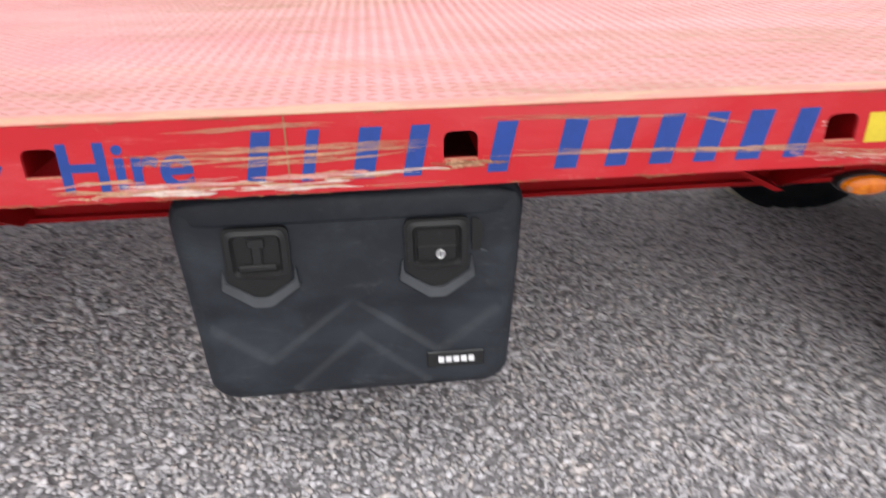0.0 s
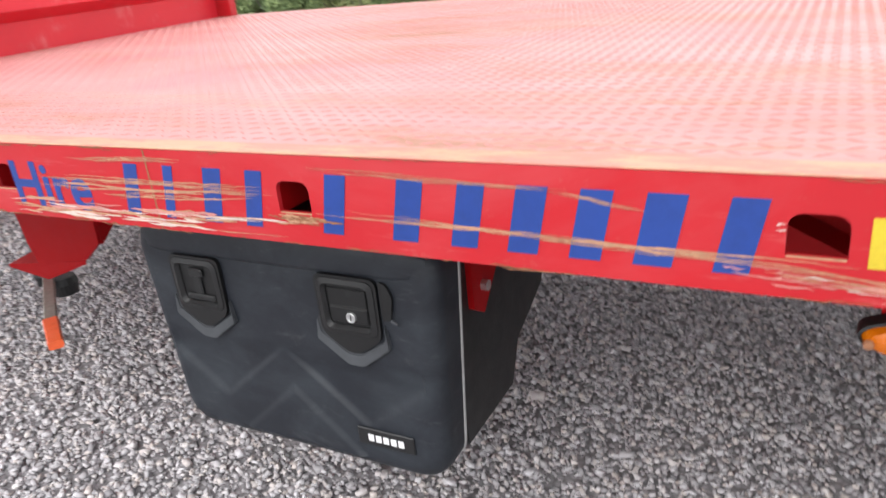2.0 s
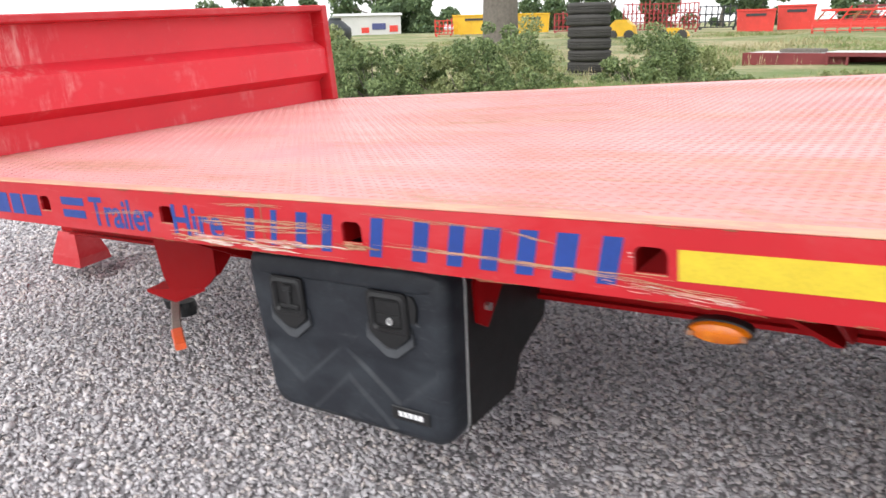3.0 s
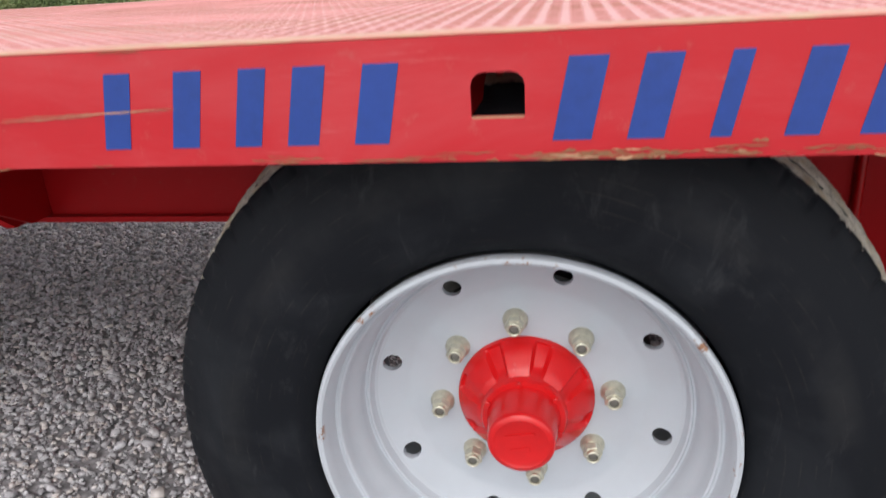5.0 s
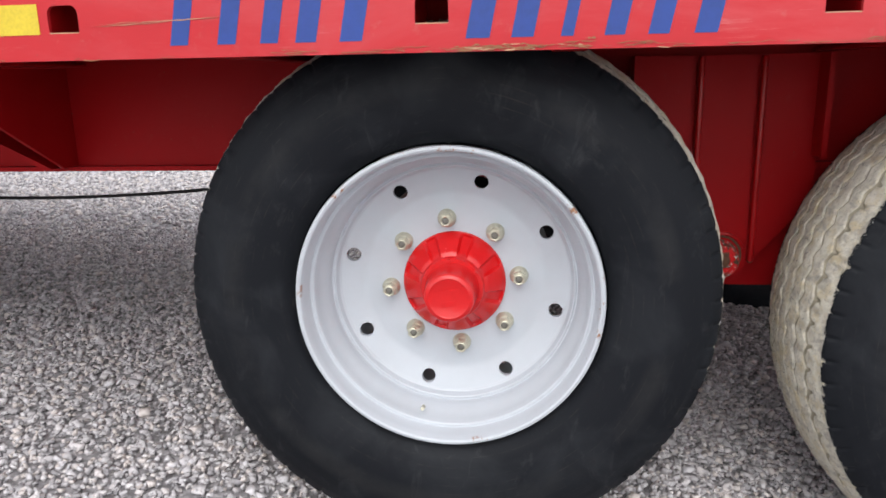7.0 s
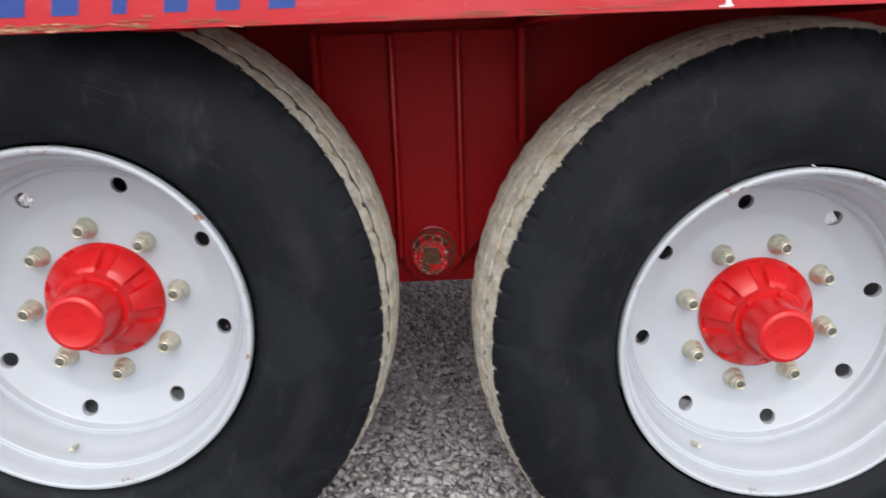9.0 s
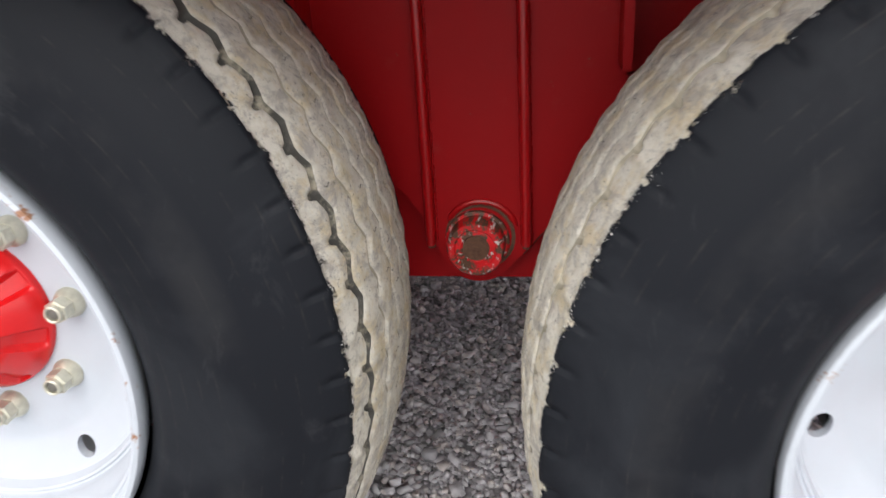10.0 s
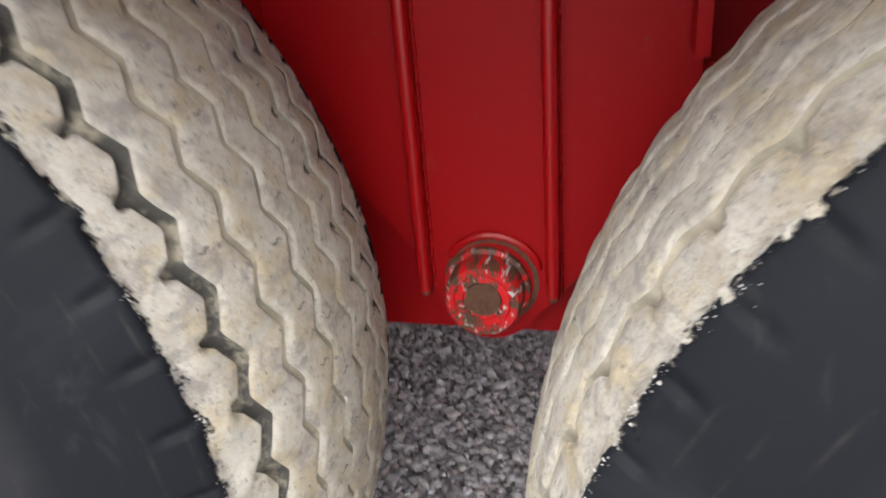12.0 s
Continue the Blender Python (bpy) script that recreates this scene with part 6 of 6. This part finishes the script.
tank = placed("water_tank", "black ribbed plastic water tank", "tank", -42.7, 32)
bm = bmesh.new()
prof = [(0.0, 0.62), (0.1, 0.66), (0.35, 0.66), (0.38, 0.64), (0.62, 0.64), (0.65, 0.66), (0.95, 0.66), (1.0, 0.62), (1.28, 0.3), (1.3, 0.0)]
rings = [[bm.verts.new((r * math.cos(i * math.pi / 16), r * math.sin(i * math.pi / 16), z)) for i in range(32)] for z, r in prof[:-1]]
for p, q in zip(rings, rings[1:]):
    for i in range(32):
        bm.faces.new((p[i], p[(i + 1) % 32], q[(i + 1) % 32], q[i]))
bm.faces.new(rings[-1]), bm.faces.new(rings[0])
part("shell", bm, M_DKTANK, tank, smooth=True)
bm = bmesh.new()
cyl(bm, (0, 0, 1.275), (0, 0, 1.38), 0.26, seg=20)
part("cover", bm, M_DKTANK, tank)

shed = placed("shed", "low off-white clad shed in the far yard", "shed", -40.0, 52, 38)
part("wall", boxes(((-2.4, -1.5, 0), (2.0, 1.5, 1.34))), M_GREYW, shed)
bm = bmesh.new()
prism(bm, [(-1.65, 1.342), (1.65, 1.342), (0, 1.52)], 0, -2.5, 2.1)
part("roof", bm, M_GREYW, shed)
part("window", boxes(((0.1, -1.54, 0.45), (1.0, -1.502, 0.85)), bevel=0.01), M_INKB, shed)
part("painted_panel", boxes(((1.25, -1.53, 0.30), (1.8, -1.502, 0.70))), M_RPAINT, shed)
part("painted_panel", boxes(((-0.6, -1.53, 0.25), (-0.1, -1.502, 0.60))), M_RPAINT, shed)


def harrow(az, d, w, h, mat, n, turn, name, label, tines=3):
    """A folded harrow: a frame with upright bars and rows of bent tines."""
    t = placed(name, label, "machine", az, d, turn, "farm machines")
    for z in (0.25, h * 0.42, h * 0.7, h):
        part("frame_bar", boxes(((-w / 2, -0.04, z - 0.05), (w / 2, 0.04, z))), mat, t)
    r = random.Random(int(1000 + az * 10))
    for k in range(n):
        x = -w / 2 + 0.04 + k * (w - 0.08) / (n - 1)
        part("upright", boxes(((x - 0.028, -0.085, 0.2), (x + 0.028, -0.042, h + r.uniform(-0.12, 0.14)))), mat, t)
        for j in range(tines):
            z = 0.35 + j * (h - 0.4) / tines
            bm = bmesh.new()
            cyl(bm, (x, -0.07, z), (x + 0.12, -0.30, z + 0.12), 0.024, 0.018, 5)
            cyl(bm, (x + 0.12, -0.30, z + 0.12), (x + 0.02, -0.42, z - 0.10), 0.018, 0.012, 5)
            part("tine", bm, mat, t)
    for x in (-w / 2 + 0.1, w / 2 - 0.1):
        part("stand", boxes(((x - 0.04, -0.3, 0.0), (x + 0.04, 0.3, 0.2))), mat, t)
    return t


harrow(-18.8, 38, 3.5, 1.42, M_MRED, 18, 15, "folded_harrow", "weathered red folded harrow with rows of tines")
harrow(-14.9, 41, 1.8, 1.25, M_DKTANK, 7, 10, "folded_harrow", "dark grey folded harrow with rows of tines", 2)
harrow(-25.4, 40, 1.4, 1.10, M_MRED, 7, 20, "folded_harrow", "dark red folded harrow with rows of tines")
harrow(-34.6, 42, 1.0, 0.95, M_RPAINT, 5, 30, "folded_harrow", "small bright red harrow parked in the far yard", 2)


def cultivator(az, d, w, h, mat, turn, label):
    """A wide cultivator: long beams, leaning folded wings, spring tines and a cage roller in front."""
    t = placed("cultivator", label, "machine", az, d, turn, "farm machines")
    r = random.Random(int(2000 + az * 10))
    for y, z in ((-0.45, 0.42), (0.0, 0.50), (0.45, 0.58)):
        part("beam", boxes(((-w / 2, y - 0.06, z - 0.06), (w / 2, y + 0.06, z + 0.06)), bevel=0.012), mat, t)
    for k in range(int(w / 0.42)):
        x = -w / 2 + 0.12 + 0.42 * k
        part("cross_beam", boxes(((x - 0.04, -0.385, 0.44), (x + 0.04, 0.385, 0.52))), mat, t)
        bm = bmesh.new()
        cyl(bm, (x, -0.44, 0.40), (x - 0.10, -0.62, 0.24), 0.03, 0.026, 5)
        cyl(bm, (x - 0.10, -0.62, 0.24), (x + 0.02, -0.72, 0.0), 0.026, 0.015, 5)
        part("spring_tine", bm, mat, t)
        bm = bmesh.new()
        cyl(bm, (x, 0.0, 0.54), (x + 0.34, 0.12, h * r.uniform(0.86, 1.0)), 0.035, 0.03, 6)
        part("wing_arm", bm, mat if k % 3 else M_RUST, t)
        bm = bmesh.new()
        cyl(bm, (x + 0.18, -0.02, 0.78), (x + 0.48, -0.14, 0.70 + r.uniform(0, 0.12)), 0.02, 0.014, 5)
        part("wing_tine", bm, M_STEEL if k % 4 == 1 else mat, t)
    part("wing_beam", boxes(((-w / 2 + 0.25, 0.06, h * 0.82), (w / 2, 0.15, h * 0.90)), bevel=0.012), mat, t)
    for z in (0.10, 0.22, 0.34):
        bm = bmesh.new()
        cyl(bm, (-w / 2, -0.80 + 0.10 * abs(z - 0.22) / 0.12, z), (w / 2, -0.80 + 0.10 * abs(z - 0.22) / 0.12, z), 0.018, seg=6)
        part("roller_bar", bm, mat, t)
    for x in (-w / 2, 0.0, w / 2 - 0.03):
        bm = bmesh.new()
        bmesh.ops.create_cone(bm, cap_ends=True, segments=18, radius1=0.22, radius2=0.22, depth=0.03, matrix=Matrix.Translation((x + 0.015, -0.68, 0.22)) @ Matrix.Rotation(radians(90), 4, "Y"))
        part("roller_disc", bm, mat, t)
    return t


cultivator(-6.6, 33, 2.6, 1.12, M_RPAINT, 8, "bright red cultivator with folded wings parked on the grass")
cultivator(-2.5, 33, 2.2, 1.00, M_RPAINT, 4, "bright red cultivator with folded wings parked on the grass")
cultivator(-4.6, 36, 2.6, 1.20, M_DRED, 10, "dull red cultivator standing behind the red ones")


def roller(az, d, w, h, mat, turn, name, label):
    t = placed(name, label, "machine", az, d, turn, "farm machines")
    bm = bmesh.new()
    prism(bm, [(-w / 2, 0.18), (w / 2, 0.18), (w / 2 - 0.1, h * 0.7), (w * 0.15, h), (-w * 0.2, h), (-w / 2, h * 0.6)], 1, -0.4, 0.4)
    part("bonnet", bm, mat, t)
    for x in (-w * 0.3, w * 0.3):
        bm = bmesh.new()
        lathe(bm, [(-0.5, 0.0), (-0.5, 0.12), (-0.49, 0.2), (-0.42, 0.22), (-0.402, 0.2), (-0.402, 0.0)], 20, x, 0.22)
        part("wheel", bm, M_OLDTYRE, t)
    return t


roller(-21.4, 33, 1.15, 0.85, M_YPAINT, 10, "yellow_loader", "small yellow loader parked on the grass")
roller(-17.8, 32, 1.2, 0.5, M_YPAINT, 10, "yellow_mower", "low yellow mower deck lying on the grass")

bed = placed("old_trailer_bed", "dull red steel bed with pale top lying on the grass", "trailer", -9.0, 18.4, -8)
part("side_panel", boxes(((-1.15, -0.55, 0.08), (0.98, -0.50, 0.40)), bevel=0.008), M_DRED, bed)
part("top_sheet", boxes(((-1.15, -0.498, 0.36), (0.98, 0.6, 0.395))), M_GREYW, bed)
part("end_panel", boxes(((-1.20, -0.55, 0.08), (-1.152, 0.6, 0.395))), M_DRED, bed)
for x in (-1.1, -0.2, 0.8):
    part("block", boxes(((x, -0.48, 0.0), (x + 0.1, 0.5, 0.08))), M_DRED, bed)
part("hatch_lid", boxes(((-0.50, -0.25, 0.397), (0.35, 0.25, 0.47)), bevel=0.01), M_BARK, bed)
bed = placed("old_low_trailer", "rusty red open steel frame with a pale sheet on top", "trailer", -3.9, 17.8, -6)
part("top_sheet", boxes(((-1.15, -0.5, 0.40), (1.25, 0.5, 0.43))), M_GREYW, bed)
part("side_rail", boxes(((-1.15, -0.53, 0.345), (1.25, -0.502, 0.425))), M_DRED, bed)
part("back_panel", boxes(((-1.15, 0.45, 0.0), (1.25, 0.49, 0.398))), M_DRED, bed)
for x in (-1.13, -0.75, 0.0, 0.6, 1.0, 1.2):
    part("post", boxes(((x, -0.52, 0.0), (x + 0.05, -0.47, 0.343))), M_DRED, bed)

orange = placed("orange_implement", "orange steel farm implement on the grass", "machine", 2.6, 16.2, 12, "farm machines")
part("beam", boxes(((-1.2, -0.12, 0.18), (1.2, 0.12, 0.32)), bevel=0.02), M_OPAINT, orange)
for x in (-1.0, -0.5, 0.0, 0.5, 1.0):
    bm = bmesh.new()
    prism(bm, [(-0.45, 0.0), (-0.35, 0.0), (-0.1, 0.20), (-0.1, 0.30), (-0.2, 0.30)], 0, x - 0.05, x + 0.05)
    part("leg", bm, M_OPAINT, orange)
bm = bmesh.new()
cyl(bm, (-0.1, 0.0, 0.30), (0.25, 0.1, 0.72), 0.06, 0.05, 8)
cyl(bm, (0.6, 0.0, 0.30), (0.25, 0.1, 0.72), 0.06, 0.05, 8)
part("mast", bm, M_OPAINT, orange)

heap = placed("earth_heap", "heap of dry earth and rubble with straggling weeds", "heap", 13.0, 17.0)
bm = bmesh.new()
g = []
for j in range(19):
    row = []
    for i in range(41):
        u, v2 = i / 20 - 1, j / 9 - 1
        h = max(0, 1 - u * u) * max(0, 1 - v2 * v2) * 0.55 * (1 + 0.5 * noise.noise((u * 3, v2 * 3, 5))) + 0.05 * noise.noise((u * 14, v2 * 9, 2))
        row.append(bm.verts.new((u * 3.6, v2 * 1.5, max(-0.02, h))))
    g.append(row)
for j in range(18):
    for i in range(40):
        bm.faces.new((g[j][i], g[j][i + 1], g[j + 1][i + 1], g[j + 1][i]))
part("heap", bm, M_EARTH, heap)
leaves(900, 99, [(random.Random(i).uniform(-2.8, 2.8), random.Random(i + 50).uniform(-1.2, -0.3), 0.25, 0.25) for i in range(12)], 0.03, M_LEAF, heap, "weeds")
